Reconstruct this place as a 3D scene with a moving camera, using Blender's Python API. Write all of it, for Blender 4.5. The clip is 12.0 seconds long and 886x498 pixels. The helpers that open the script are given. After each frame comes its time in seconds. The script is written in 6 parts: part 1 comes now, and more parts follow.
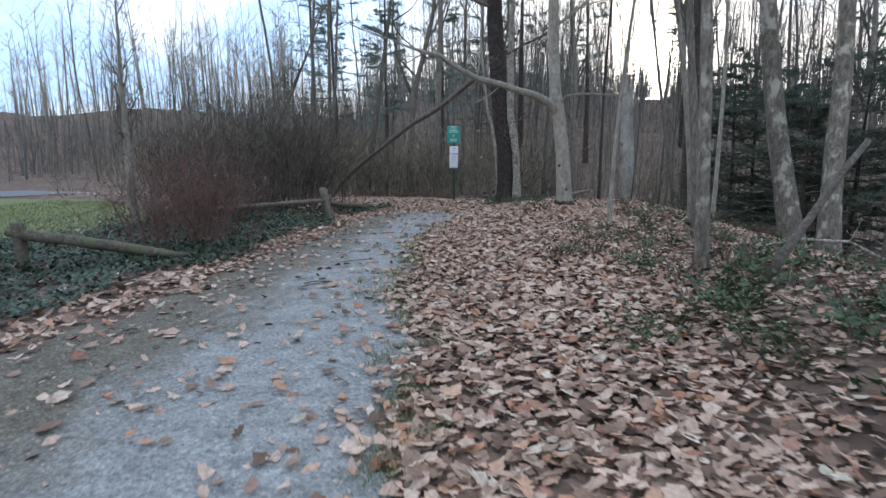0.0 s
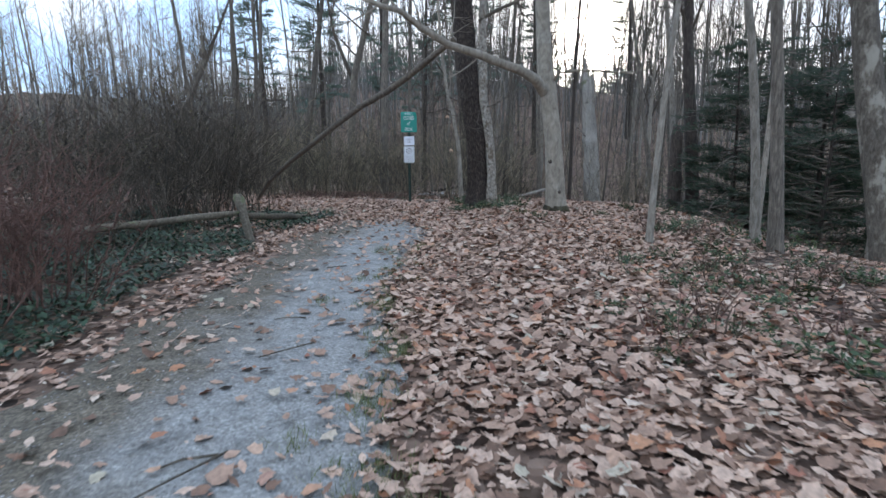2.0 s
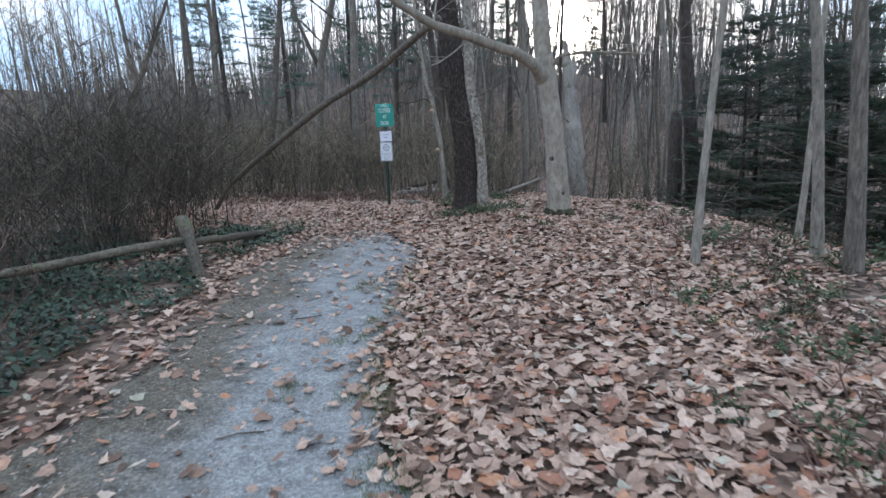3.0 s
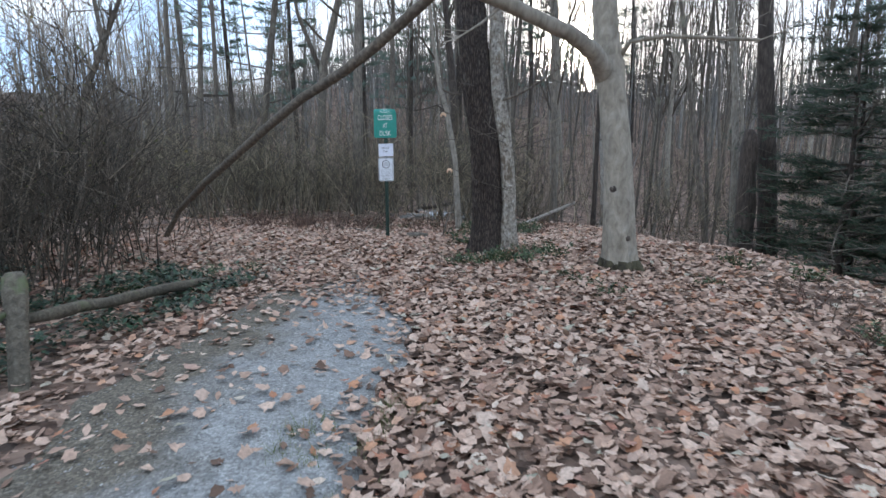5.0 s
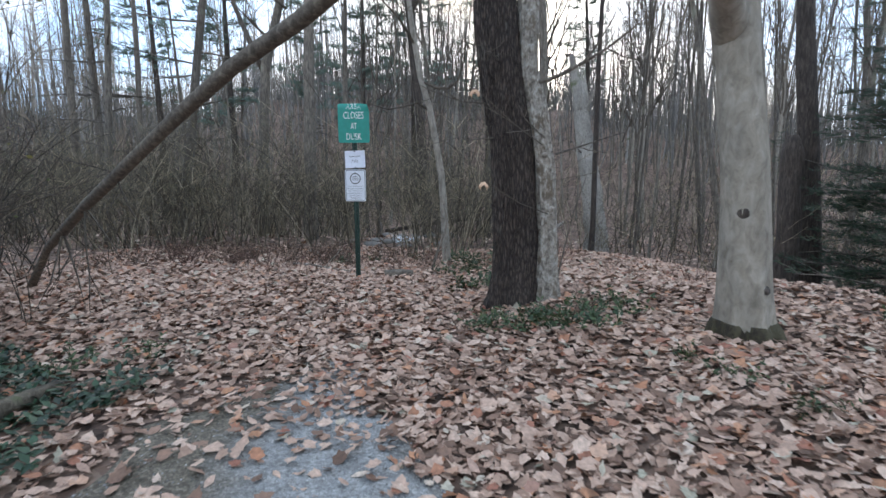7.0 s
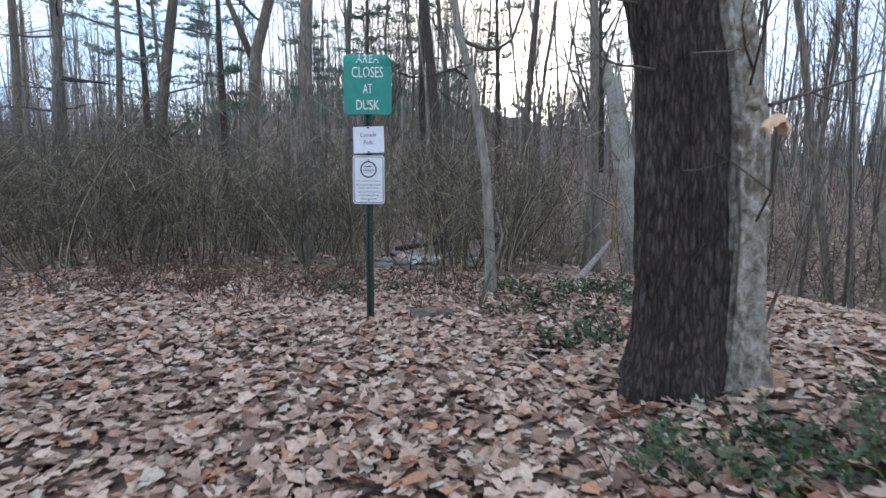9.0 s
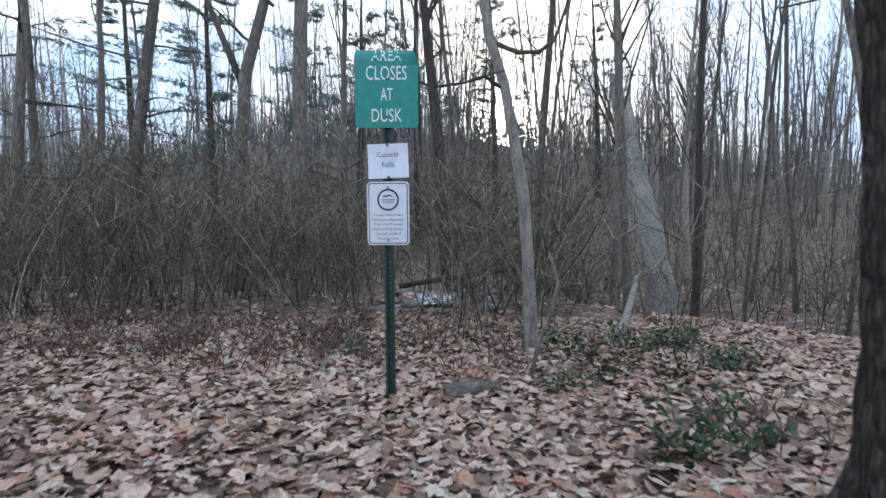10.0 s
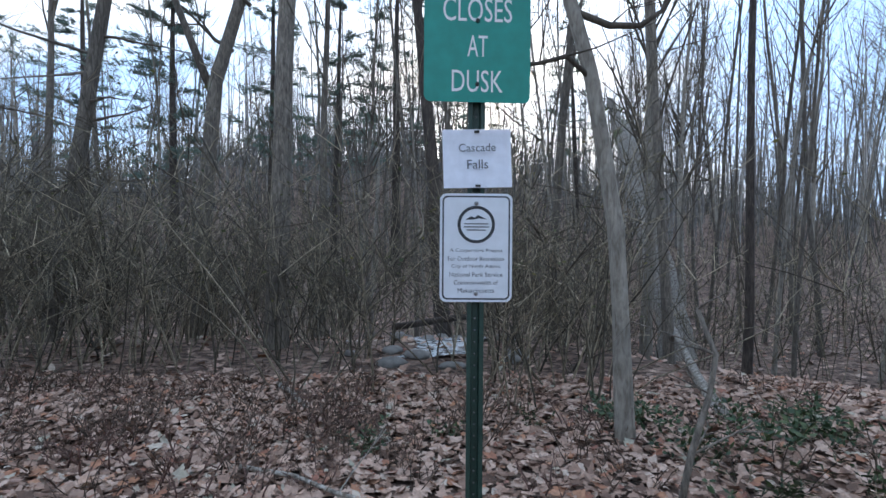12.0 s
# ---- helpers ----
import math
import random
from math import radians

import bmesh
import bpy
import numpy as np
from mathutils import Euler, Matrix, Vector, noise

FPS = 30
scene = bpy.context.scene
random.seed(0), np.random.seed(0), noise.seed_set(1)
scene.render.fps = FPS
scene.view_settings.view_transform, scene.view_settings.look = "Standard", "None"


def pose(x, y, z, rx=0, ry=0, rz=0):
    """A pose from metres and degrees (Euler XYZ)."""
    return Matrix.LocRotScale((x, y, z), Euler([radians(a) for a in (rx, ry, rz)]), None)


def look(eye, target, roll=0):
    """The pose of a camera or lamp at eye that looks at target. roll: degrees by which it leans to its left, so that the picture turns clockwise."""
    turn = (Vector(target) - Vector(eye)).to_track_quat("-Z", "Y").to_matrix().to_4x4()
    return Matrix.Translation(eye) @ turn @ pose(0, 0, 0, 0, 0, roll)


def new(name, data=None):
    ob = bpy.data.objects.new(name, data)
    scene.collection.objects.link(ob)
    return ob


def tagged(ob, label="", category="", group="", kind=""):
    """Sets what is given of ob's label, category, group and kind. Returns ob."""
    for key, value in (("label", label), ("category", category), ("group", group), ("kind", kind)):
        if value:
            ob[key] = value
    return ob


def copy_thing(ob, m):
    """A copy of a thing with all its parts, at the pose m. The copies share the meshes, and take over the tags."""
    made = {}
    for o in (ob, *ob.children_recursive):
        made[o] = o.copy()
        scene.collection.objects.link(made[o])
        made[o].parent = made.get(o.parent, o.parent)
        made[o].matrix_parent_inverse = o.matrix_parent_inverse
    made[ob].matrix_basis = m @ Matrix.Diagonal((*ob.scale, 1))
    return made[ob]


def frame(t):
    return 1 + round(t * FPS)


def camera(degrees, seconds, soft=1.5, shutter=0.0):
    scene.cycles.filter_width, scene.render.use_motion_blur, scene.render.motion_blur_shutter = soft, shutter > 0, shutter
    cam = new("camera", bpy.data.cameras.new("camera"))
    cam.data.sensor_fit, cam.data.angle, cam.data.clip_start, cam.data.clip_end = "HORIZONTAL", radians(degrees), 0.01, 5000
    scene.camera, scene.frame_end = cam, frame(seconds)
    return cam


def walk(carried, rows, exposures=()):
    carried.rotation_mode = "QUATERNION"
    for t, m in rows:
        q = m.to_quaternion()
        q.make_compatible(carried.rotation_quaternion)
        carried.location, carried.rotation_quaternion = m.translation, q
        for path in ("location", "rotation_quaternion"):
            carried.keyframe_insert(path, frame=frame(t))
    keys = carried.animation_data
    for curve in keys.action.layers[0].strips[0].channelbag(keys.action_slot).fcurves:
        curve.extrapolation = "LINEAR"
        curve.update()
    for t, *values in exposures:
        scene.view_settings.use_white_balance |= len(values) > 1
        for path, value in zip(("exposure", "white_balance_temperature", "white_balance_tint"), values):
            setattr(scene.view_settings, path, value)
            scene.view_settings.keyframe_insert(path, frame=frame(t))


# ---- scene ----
cam = camera(80.0, 12.0, soft=1.5, shutter=0.25)
PATH = [
    (0, (5.511, -0.882, 1.319), (4.914, 0.998, 0.986), -0.2),
    (0.5, (5.017, -0.19, 1.36), (4.461, 1.703, 1.036), -1.5),
    (1, (4.688, 0.61, 1.389), (4.192, 2.527, 1.103), -1.0),
    (1.5, (4.33, 1.354, 1.352), (3.897, 3.276, 1.008), 0.5),
    (2, (4.102, 2.044, 1.392), (3.732, 3.974, 1.025), -0.1),
    (2.5, (3.815, 2.814, 1.479), (3.492, 4.752, 1.107), -0.4),
    (3, (3.579, 3.491, 1.615), (3.302, 5.427, 1.197), -1.8),
    (3.2, (3.51, 3.768, 1.598), (3.226, 5.703, 1.178), -1.8),
    (4.8, (3.32, 6.12, 1.65), (2.981, 8.055, 1.274), -0.5),
    (5, (3.197, 6.381, 1.623), (2.873, 8.321, 1.26), -0.1),
    (5.5, (2.885, 7.027, 1.589), (2.641, 8.978, 1.219), 0.2),
    (6, (2.645, 7.736, 1.595), (2.43, 9.685, 1.2), 1.1),
    (6.5, (2.342, 8.326, 1.566), (2.177, 10.292, 1.239), 0.7),
    (7, (2.121, 8.952, 1.526), (1.993, 10.925, 1.222), -0.3),
    (7.2, (2.035, 9.202, 1.534), (1.906, 11.175, 1.232), -0.1),
    (8.8, (1.472, 11.317, 1.22), (1.324, 13.297, 0.976), 0.3),
    (9, (1.377, 11.568, 1.224), (1.255, 13.55, 0.987), 0.3),
    (9.5, (1.165, 12.217, 1.233), (1.062, 14.206, 1.052), -0.3),
    (10, (0.92, 12.796, 1.273), (0.829, 14.79, 1.14), -0.4),
    (10.5, (0.693, 13.389, 1.305), (0.642, 15.386, 1.195), -1.2),
    (11, (0.534, 13.905, 1.3), (0.503, 15.904, 1.242), -0.7),
    (11.5, (0.352, 14.204, 1.282), (0.335, 16.203, 1.232), -0.2),
    (12, (0.173, 14.38, 1.301), (0.209, 16.38, 1.276), 0.4),
]
EXPOSURE = [(0.0, 0.0, 6480, 10), (0.5, -0.12, 6480, 10), (2.5, 0.12, 6380, 10), (5.0, 0.22, 6550, 10), (7.0, 0.24, 6550, 10), (9.5, 0.30, 6320, 10), (10.5, 0.13, 6150, 10), (12.0, -0.08, 6030, 10)]
walk(cam, [(t, look(eye, target, roll)) for t, eye, target, roll in PATH], EXPOSURE)

# ---- sky and sun ----
SUN = Vector((0.069, 0.985, 0.157)).normalized()
world = bpy.data.worlds.new("sky")
scene.world = world
world.use_nodes = True
wn = world.node_tree.nodes
sky = wn.new("ShaderNodeTexSky")
sky.sky_type = "NISHITA"
sky.sun_disc = False
sky.sun_elevation = math.asin(SUN.z)
sky.sun_rotation = math.atan2(SUN.x, SUN.y)
sky.air_density, sky.dust_density, sky.ozone_density = 1.0, 2.0, 1.5
wl = world.node_tree.links
wn["Background"].inputs["Strength"].default_value = 0.035
wl.new(sky.outputs["Color"], wn["Background"].inputs["Color"])
# thin high cloud with blue between
coord = wn.new("ShaderNodeTexCoord")
stretch = wn.new("ShaderNodeMapping")
stretch.inputs["Scale"].default_value = (1.0, 1.0, 2.2)
cloud = wn.new("ShaderNodeTexNoise")
cloud.inputs["Scale"].default_value, cloud.inputs["Detail"].default_value = 2.6, 5.0
tint = wn.new("ShaderNodeValToRGB")
tint.color_ramp.elements[0].position, tint.color_ramp.elements[0].color = 0.43, (0.46, 0.69, 1.02, 1)
tint.color_ramp.elements[1].position, tint.color_ramp.elements[1].color = 0.63, (0.99, 1.0, 1.03, 1)
veil = wn.new("ShaderNodeBackground")
veil.inputs["Strength"].default_value = 1.5
both = wn.new("ShaderNodeAddShader")
# bright aureole of the low sun behind thin cloud
towards = wn.new("ShaderNodeVectorMath")
towards.operation = "DOT_PRODUCT"
towards.inputs[1].default_value = SUN
wl.new(coord.outputs["Generated"], towards.inputs[0])
aureole = wn.new("ShaderNodeBackground")
aureole.inputs["Color"].default_value = (1.0, 0.90, 0.76, 1)
glow = []
for power, strength in ((900.0, 45.0), (14.0, 0.9)):
    p = wn.new("ShaderNodeMath")
    p.operation, p.use_clamp = "POWER", True
    p.inputs[1].default_value = power
    k = wn.new("ShaderNodeMath")
    k.operation = "MULTIPLY"
    k.inputs[1].default_value = strength
    wl.new(towards.outputs["Value"], p.inputs[0])
    wl.new(p.outputs[0], k.inputs[0])
    glow.append(k.outputs[0])
total = wn.new("ShaderNodeMath")
wl.new(glow[0], total.inputs[0])
wl.new(glow[1], total.inputs[1])
wl.new(total.outputs[0], aureole.inputs["Strength"])
with_glow = wn.new("ShaderNodeAddShader")
wl.new(coord.outputs["Generated"], stretch.inputs["Vector"])
wl.new(stretch.outputs["Vector"], cloud.inputs["Vector"])
wl.new(cloud.outputs[0], tint.inputs[0])
wl.new(tint.outputs[0], veil.inputs["Color"])
wl.new(wn["Background"].outputs[0], both.inputs[0])
wl.new(veil.outputs[0], both.inputs[1])
wl.new(both.outputs[0], with_glow.inputs[0])
wl.new(aureole.outputs[0], with_glow.inputs[1])
wl.new(with_glow.outputs[0], wn["World Output"].inputs["Surface"])
sun_data = bpy.data.lights.new("sun", "SUN")
sun_data.energy, sun_data.angle, sun_data.color = 3.0, radians(0.6), (1.0, 0.86, 0.68)
sun = new("sun", sun_data)
sun.matrix_world = look(SUN * 100, (0, 0, 0))


# ---- node helpers ----
def material(name, rough=0.85, metal=0.0):
    m = bpy.data.materials.new(name)
    m.use_nodes = True
    b = m.node_tree.nodes["Principled BSDF"]
    b.inputs["Roughness"].default_value = rough
    b.inputs["Metallic"].default_value = metal
    return m, m.node_tree.nodes, m.node_tree.links, b


def node(nodes, kind, **values):
    n = nodes.new(kind)
    for k, v in values.items():
        if k in n.inputs:
            n.inputs[k].default_value = v
    return n


def ramp(nodes, stops):
    n = nodes.new("ShaderNodeValToRGB")
    e = n.color_ramp.elements
    e[0].position, e[0].color = stops[0][0], (*stops[0][1], 1)
    e[1].position, e[1].color = stops[-1][0], (*stops[-1][1], 1)
    for p, c in stops[1:-1]:
        q = e.new(p)
        q.color = (*c, 1)
    return n


def mapped(nodes, links, scale, coords="Object"):
    tc = nodes.new("ShaderNodeTexCoord")
    mp = nodes.new("ShaderNodeMapping")
    mp.inputs["Scale"].default_value = scale
    links.new(tc.outputs[coords], mp.inputs["Vector"])
    return mp.outputs["Vector"]


def bump(nodes, links, height, target, strength, distance):
    b = node(nodes, "ShaderNodeBump", Strength=strength, Distance=distance)
    links.new(height, b.inputs["Height"])
    links.new(b.outputs["Normal"], target.inputs["Normal"])
    return b


def mix(nodes, links, a, b, fac, how="MIX"):
    n = nodes.new("ShaderNodeMix")
    n.data_type, n.blend_type = "RGBA", how
    for sock, v in ((n.inputs["Factor"], fac), (n.inputs[6], a), (n.inputs[7], b)):
        if isinstance(v, bpy.types.NodeSocket):
            links.new(v, sock)
        else:
            sock.default_value = v if not isinstance(v, tuple) else (*v, 1)
    return n.outputs[2]


def varied(nodes, links, color, low=0.75, high=1.25):
    """Brighter or darker from object to object."""
    info = nodes.new("ShaderNodeObjectInfo")
    r = nodes.new("ShaderNodeMapRange")
    r.inputs["To Min"].default_value, r.inputs["To Max"].default_value = low, high
    links.new(info.outputs["Random"], r.inputs["Value"])
    comb = nodes.new("ShaderNodeCombineXYZ")
    for i in range(3):
        links.new(r.outputs[0], comb.inputs[i])
    return mix(nodes, links, color, comb.outputs[0], 1.0, "MULTIPLY")


def bark(name, dark, mid, light, furrow=(26, 26, 4), depth=0.012, strength=0.8, patch=None, patch_size=3.0, patch_at=0.55, stems=None, crack=None):
    m, n, l, b = material(name, 0.9)
    v = mapped(n, l, furrow)
    noise1 = node(n, "ShaderNodeTexNoise", Scale=1.0, Detail=6.0, Roughness=0.65, Distortion=0.6)
    l.new(v, noise1.inputs["Vector"])
    r = ramp(n, [(0.3, dark), (0.5, mid), (0.72, light)])
    l.new(noise1.outputs[0], r.inputs[0])
    col = r.outputs[0]
    big = node(n, "ShaderNodeTexNoise", Scale=patch_size, Detail=4.0, Roughness=0.6)
    l.new(mapped(n, l, (1, 1, 0.6)), big.inputs["Vector"])
    if patch:
        f = ramp(n, [(patch_at, (0, 0, 0)), (patch_at + 0.08, (1, 1, 1))])
        l.new(big.outputs[0], f.inputs[0])
        col = mix(n, l, col, patch, f.outputs[0])
    shade = ramp(n, [(0.3, (0.7, 0.7, 0.7)), (0.7, (1.15, 1.13, 1.1))])
    l.new(big.outputs[0], shade.inputs[0])
    col = mix(n, l, col, shade.outputs[0], 1.0, "MULTIPLY")
    if stems:
        # one stem lighter or darker than the next
        geo = n.new("ShaderNodeNewGeometry")
        f = ramp(n, [(0.0, (stems[0],) * 3), (0.7, (1.0, 1.0, 1.0)), (1.0, (stems[1],) * 3)])
        l.new(geo.outputs["Random Per Island"], f.inputs[0])
        col = mix(n, l, col, f.outputs[0], 1.0, "MULTIPLY")
    edge = None
    if crack:
        # furrows that part the bark into long plates
        warp = node(n, "ShaderNodeTexNoise", Scale=0.5, Detail=3.0)
        vc = mapped(n, l, crack)
        l.new(vc, warp.inputs["Vector"])
        cell = node(n, "ShaderNodeTexVoronoi", Scale=1.0)
        cell.feature = "DISTANCE_TO_EDGE"
        l.new(mix(n, l, vc, warp.outputs[1], 0.9, "ADD"), cell.inputs["Vector"])
        f = ramp(n, [(0.03, (0.28, 0.26, 0.245)), (0.22, (0.9, 0.9, 0.9)), (0.5, (1.3, 1.28, 1.25))])
        l.new(cell.outputs["Distance"], f.inputs[0])
        col = mix(n, l, col, f.outputs[0], 1.0, "MULTIPLY")
        edge = cell.outputs["Distance"]
    l.new(varied(n, l, col, 0.8, 1.2), b.inputs["Base Color"])
    low = bump(n, l, noise1.outputs[0], b, strength, depth)
    if edge:
        plates = node(n, "ShaderNodeBump", Strength=0.9, Distance=0.03)
        l.new(edge, plates.inputs["Height"])
        l.new(plates.outputs["Normal"], low.inputs["Normal"])
    return m


def leafy(name, stops, rough=0.7, per="island", vein=0.35, through_light=0.0):
    """Leaves whose colour changes from one to the next."""
    m, n, l, b = material(name, rough)
    r = ramp(n, stops)
    if per == "island":
        g = n.new("ShaderNodeNewGeometry")
        l.new(g.outputs["Random Per Island"], r.inputs[0])
    else:
        g = n.new("ShaderNodeObjectInfo")
        l.new(g.outputs["Random"], r.inputs[0])
    nz = node(n, "ShaderNodeTexNoise", Scale=38.0, Detail=4.0, Roughness=0.6)
    l.new(mapped(n, l, (1, 1, 1)), nz.inputs["Vector"])
    f = ramp(n, [(0.3, (1 - vein, 1 - vein, 1 - vein)), (0.7, (1.15, 1.12, 1.1))])
    l.new(nz.outputs[0], f.inputs[0])
    l.new(mix(n, l, r.outputs[0], f.outputs[0], 1.0, "MULTIPLY"), b.inputs["Base Color"])
    bump(n, l, nz.outputs[0], b, 0.4, 0.004)
    if through_light:
        tr = n.new("ShaderNodeBsdfTranslucent")
        l.new(r.outputs[0], tr.inputs["Color"])
        ms = n.new("ShaderNodeMixShader")
        ms.inputs[0].default_value = through_light
        l.new(b.outputs[0], ms.inputs[1])
        l.new(tr.outputs[0], ms.inputs[2])
        l.new(ms.outputs[0], n["Material Output"].inputs["Surface"])
    return m


def plain(name, color, rough=0.6, metal=0.0, scale=30.0, amount=0.2, relief=0.002):
    m, n, l, b = material(name, rough, metal)
    nz = node(n, "ShaderNodeTexNoise", Scale=scale, Detail=5.0, Roughness=0.6)
    l.new(mapped(n, l, (1, 1, 1)), nz.inputs["Vector"])
    f = ramp(n, [(0.3, tuple(c * (1 - amount) for c in color)), (0.7, tuple(min(1, c * (1 + amount * 0.6)) for c in color))])
    l.new(nz.outputs[0], f.inputs[0])
    l.new(f.outputs[0], b.inputs["Base Color"])
    if relief:
        bump(n, l, nz.outputs[0], b, 0.4, relief)
    return m


# ---- materials ----
def litter_ground():
    m, n, l, b = material("leaf_litter_soil", 0.95)
    v = mapped(n, l, (1, 1, 1))
    warp = node(n, "ShaderNodeTexNoise", Scale=14.0, Detail=3.0)
    l.new(v, warp.inputs["Vector"])
    vm = mix(n, l, v, warp.outputs[1], 0.06, "ADD")
    vo = node(n, "ShaderNodeTexVoronoi", Scale=11.0)
    l.new(vm, vo.inputs["Vector"])
    sep = n.new("ShaderNodeSeparateColor")
    l.new(vo.outputs["Color"], sep.inputs[0])
    r = ramp(n, [(0.0, (0.045, 0.03, 0.022)), (0.3, (0.12, 0.078, 0.06)), (0.6, (0.215, 0.148, 0.115)), (0.85, (0.32, 0.232, 0.186)), (1.0, (0.12, 0.084, 0.062))])
    l.new(sep.outputs[0], r.inputs[0])
    big = node(n, "ShaderNodeTexNoise", Scale=0.7, Detail=6.0, Roughness=0.65)
    l.new(v, big.inputs["Vector"])
    f = ramp(n, [(0.35, (0.55, 0.5, 0.47)), (0.65, (1.1, 1.08, 1.05))])
    l.new(big.outputs[0], f.inputs[0])
    l.new(mix(n, l, r.outputs[0], f.outputs[0], 1.0, "MULTIPLY"), b.inputs["Base Color"])
    bump(n, l, vo.outputs["Distance"], b, 0.8, 0.03)
    return m


def gravel():
    m, n, l, b = material("path_gravel", 0.9)
    v = mapped(n, l, (1, 1, 1))
    at = n.new("ShaderNodeAttribute")
    at.attribute_name = "worn"
    big = node(n, "ShaderNodeTexNoise", Scale=1.3, Detail=7.0, Roughness=0.65)
    l.new(v, big.inputs["Vector"])
    fine = node(n, "ShaderNodeTexNoise", Scale=34.0, Detail=6.0, Roughness=0.8)
    l.new(v, fine.inputs["Vector"])
    stone = node(n, "ShaderNodeTexVoronoi", Scale=75.0)
    l.new(v, stone.inputs["Vector"])
    sep = n.new("ShaderNodeSeparateColor")
    l.new(stone.outputs["Color"], sep.inputs[0])
    grey = ramp(n, [(0.0, (0.21, 0.213, 0.213)), (0.6, (0.275, 0.279, 0.279)), (1.0, (0.365, 0.368, 0.362))])
    l.new(sep.outputs[0], grey.inputs[0])
    tan = ramp(n, [(0.0, (0.085, 0.073, 0.056)), (0.6, (0.14, 0.12, 0.092)), (1.0, (0.22, 0.195, 0.155))])
    l.new(sep.outputs[0], tan.inputs[0])
    add = n.new("ShaderNodeMath")
    add.operation = "ADD"
    l.new(at.outputs["Fac"], add.inputs[0])
    l.new(big.outputs[0], add.inputs[1])
    f = ramp(n, [(0.62, (0, 0, 0)), (1.2, (1, 1, 1))])
    l.new(add.outputs[0], f.inputs[0])
    col = mix(n, l, grey.outputs[0], tan.outputs[0], f.outputs[0])
    sh = ramp(n, [(0.28, (0.55, 0.54, 0.53)), (0.5, (0.95, 0.95, 0.95)), (0.72, (1.28, 1.28, 1.27))])
    mid = node(n, "ShaderNodeTexNoise", Scale=6.0, Detail=8.0, Roughness=0.75)
    l.new(v, mid.inputs["Vector"])
    l.new(mid.outputs[0], sh.inputs[0])
    speck = ramp(n, [(0.36, (0.6, 0.58, 0.55)), (0.5, (1.0, 1.0, 1.0)), (0.66, (1.25, 1.25, 1.25))])
    l.new(fine.outputs[0], speck.inputs[0])
    col = mix(n, l, col, speck.outputs[0], 1.0, "MULTIPLY")
    col = mix(n, l, col, sh.outputs[0], 1.0, "MULTIPLY")
    l.new(col, b.inputs["Base Color"])
    b1 = bump(n, l, stone.outputs["Distance"], b, 0.5, 0.008)
    b2 = node(n, "ShaderNodeBump", Strength=0.5, Distance=0.03)
    l.new(mid.outputs[0], b2.inputs["Height"])
    l.new(b2.outputs["Normal"], b1.inputs["Normal"])
    return m


LEAF_STOPS = [(0.0, (0.115, 0.066, 0.045)), (0.14, (0.25, 0.15, 0.106)), (0.36, (0.40, 0.265, 0.198)), (0.60, (0.525, 0.366, 0.284)),
              (0.78, (0.61, 0.455, 0.362)), (0.86, (0.46, 0.228, 0.126)), (0.92, (0.30, 0.125, 0.085)), (0.965, (0.63, 0.515, 0.42)), (1.0, (0.35, 0.34, 0.26))]
M_LITTER = litter_ground()
M_GRAVEL = gravel()
M_LEAF = leafy("dry_leaf", LEAF_STOPS, 0.75)
M_LEAF_ONE = leafy("dry_leaf_single", LEAF_STOPS, 0.75, per="object")
M_IVY = leafy("groundcover_leaf", [(0.0, (0.006, 0.02, 0.010)), (0.5, (0.014, 0.046, 0.021)), (0.85, (0.03, 0.078, 0.035)), (1.0, (0.085, 0.12, 0.07))], 0.5)
M_GREENLEAF = leafy("shrub_leaf", [(0.0, (0.05, 0.07, 0.025)), (0.6, (0.11, 0.12, 0.04)), (1.0, (0.22, 0.19, 0.065))], 0.5, through_light=0.5)
M_EVERGREEN = leafy("evergreen_leaf", [(0.0, (0.018, 0.045, 0.018)), (0.6, (0.045, 0.085, 0.03)), (1.0, (0.10, 0.13, 0.05))], 0.5)
# blue-green pine needles, their colour lightened to imitate haze over the pines
M_NEEDLE = leafy("pine_needle", [(0.0, (0.10, 0.15, 0.135)), (0.6, (0.155, 0.215, 0.185)), (1.0, (0.21, 0.265, 0.20))], 0.5, through_light=0.65)
M_HEMLOCK = leafy("hemlock_needle", [(0.0, (0.025, 0.05, 0.032)), (0.6, (0.05, 0.08, 0.05)), (1.0, (0.08, 0.115, 0.065))], 0.5, through_light=0.5)
M_GRASS = leafy("grass_blade", [(0.0, (0.07, 0.11, 0.03)), (0.6, (0.14, 0.18, 0.055)), (1.0, (0.26, 0.25, 0.11))], 0.6)
M_WEED = leafy("dry_weed", [(0.0, (0.07, 0.04, 0.028)), (0.6, (0.15, 0.09, 0.06)), (1.0, (0.25, 0.16, 0.11))], 0.8)
M_OAK = bark("furrowed_bark", (0.045, 0.034, 0.029), (0.098, 0.075, 0.064), (0.17, 0.138, 0.118), (46, 46, 22), 0.02, 0.9, (0.13, 0.12, 0.105), 4.0, 0.60, crack=(36, 36, 7))
M_BEECH = bark("smooth_grey_bark", (0.17, 0.15, 0.12), (0.275, 0.248, 0.207), (0.37, 0.34, 0.295), (13, 13, 7), 0.004, 0.5, (0.17, 0.155, 0.13), 5.0, 0.60)
M_PALE = bark("peeling_pale_bark", (0.07, 0.058, 0.045), (0.36, 0.325, 0.28), (0.68, 0.65, 0.60), (20, 20, 15), 0.02, 1.0, (0.15, 0.12, 0.09), 7.0, 0.55)
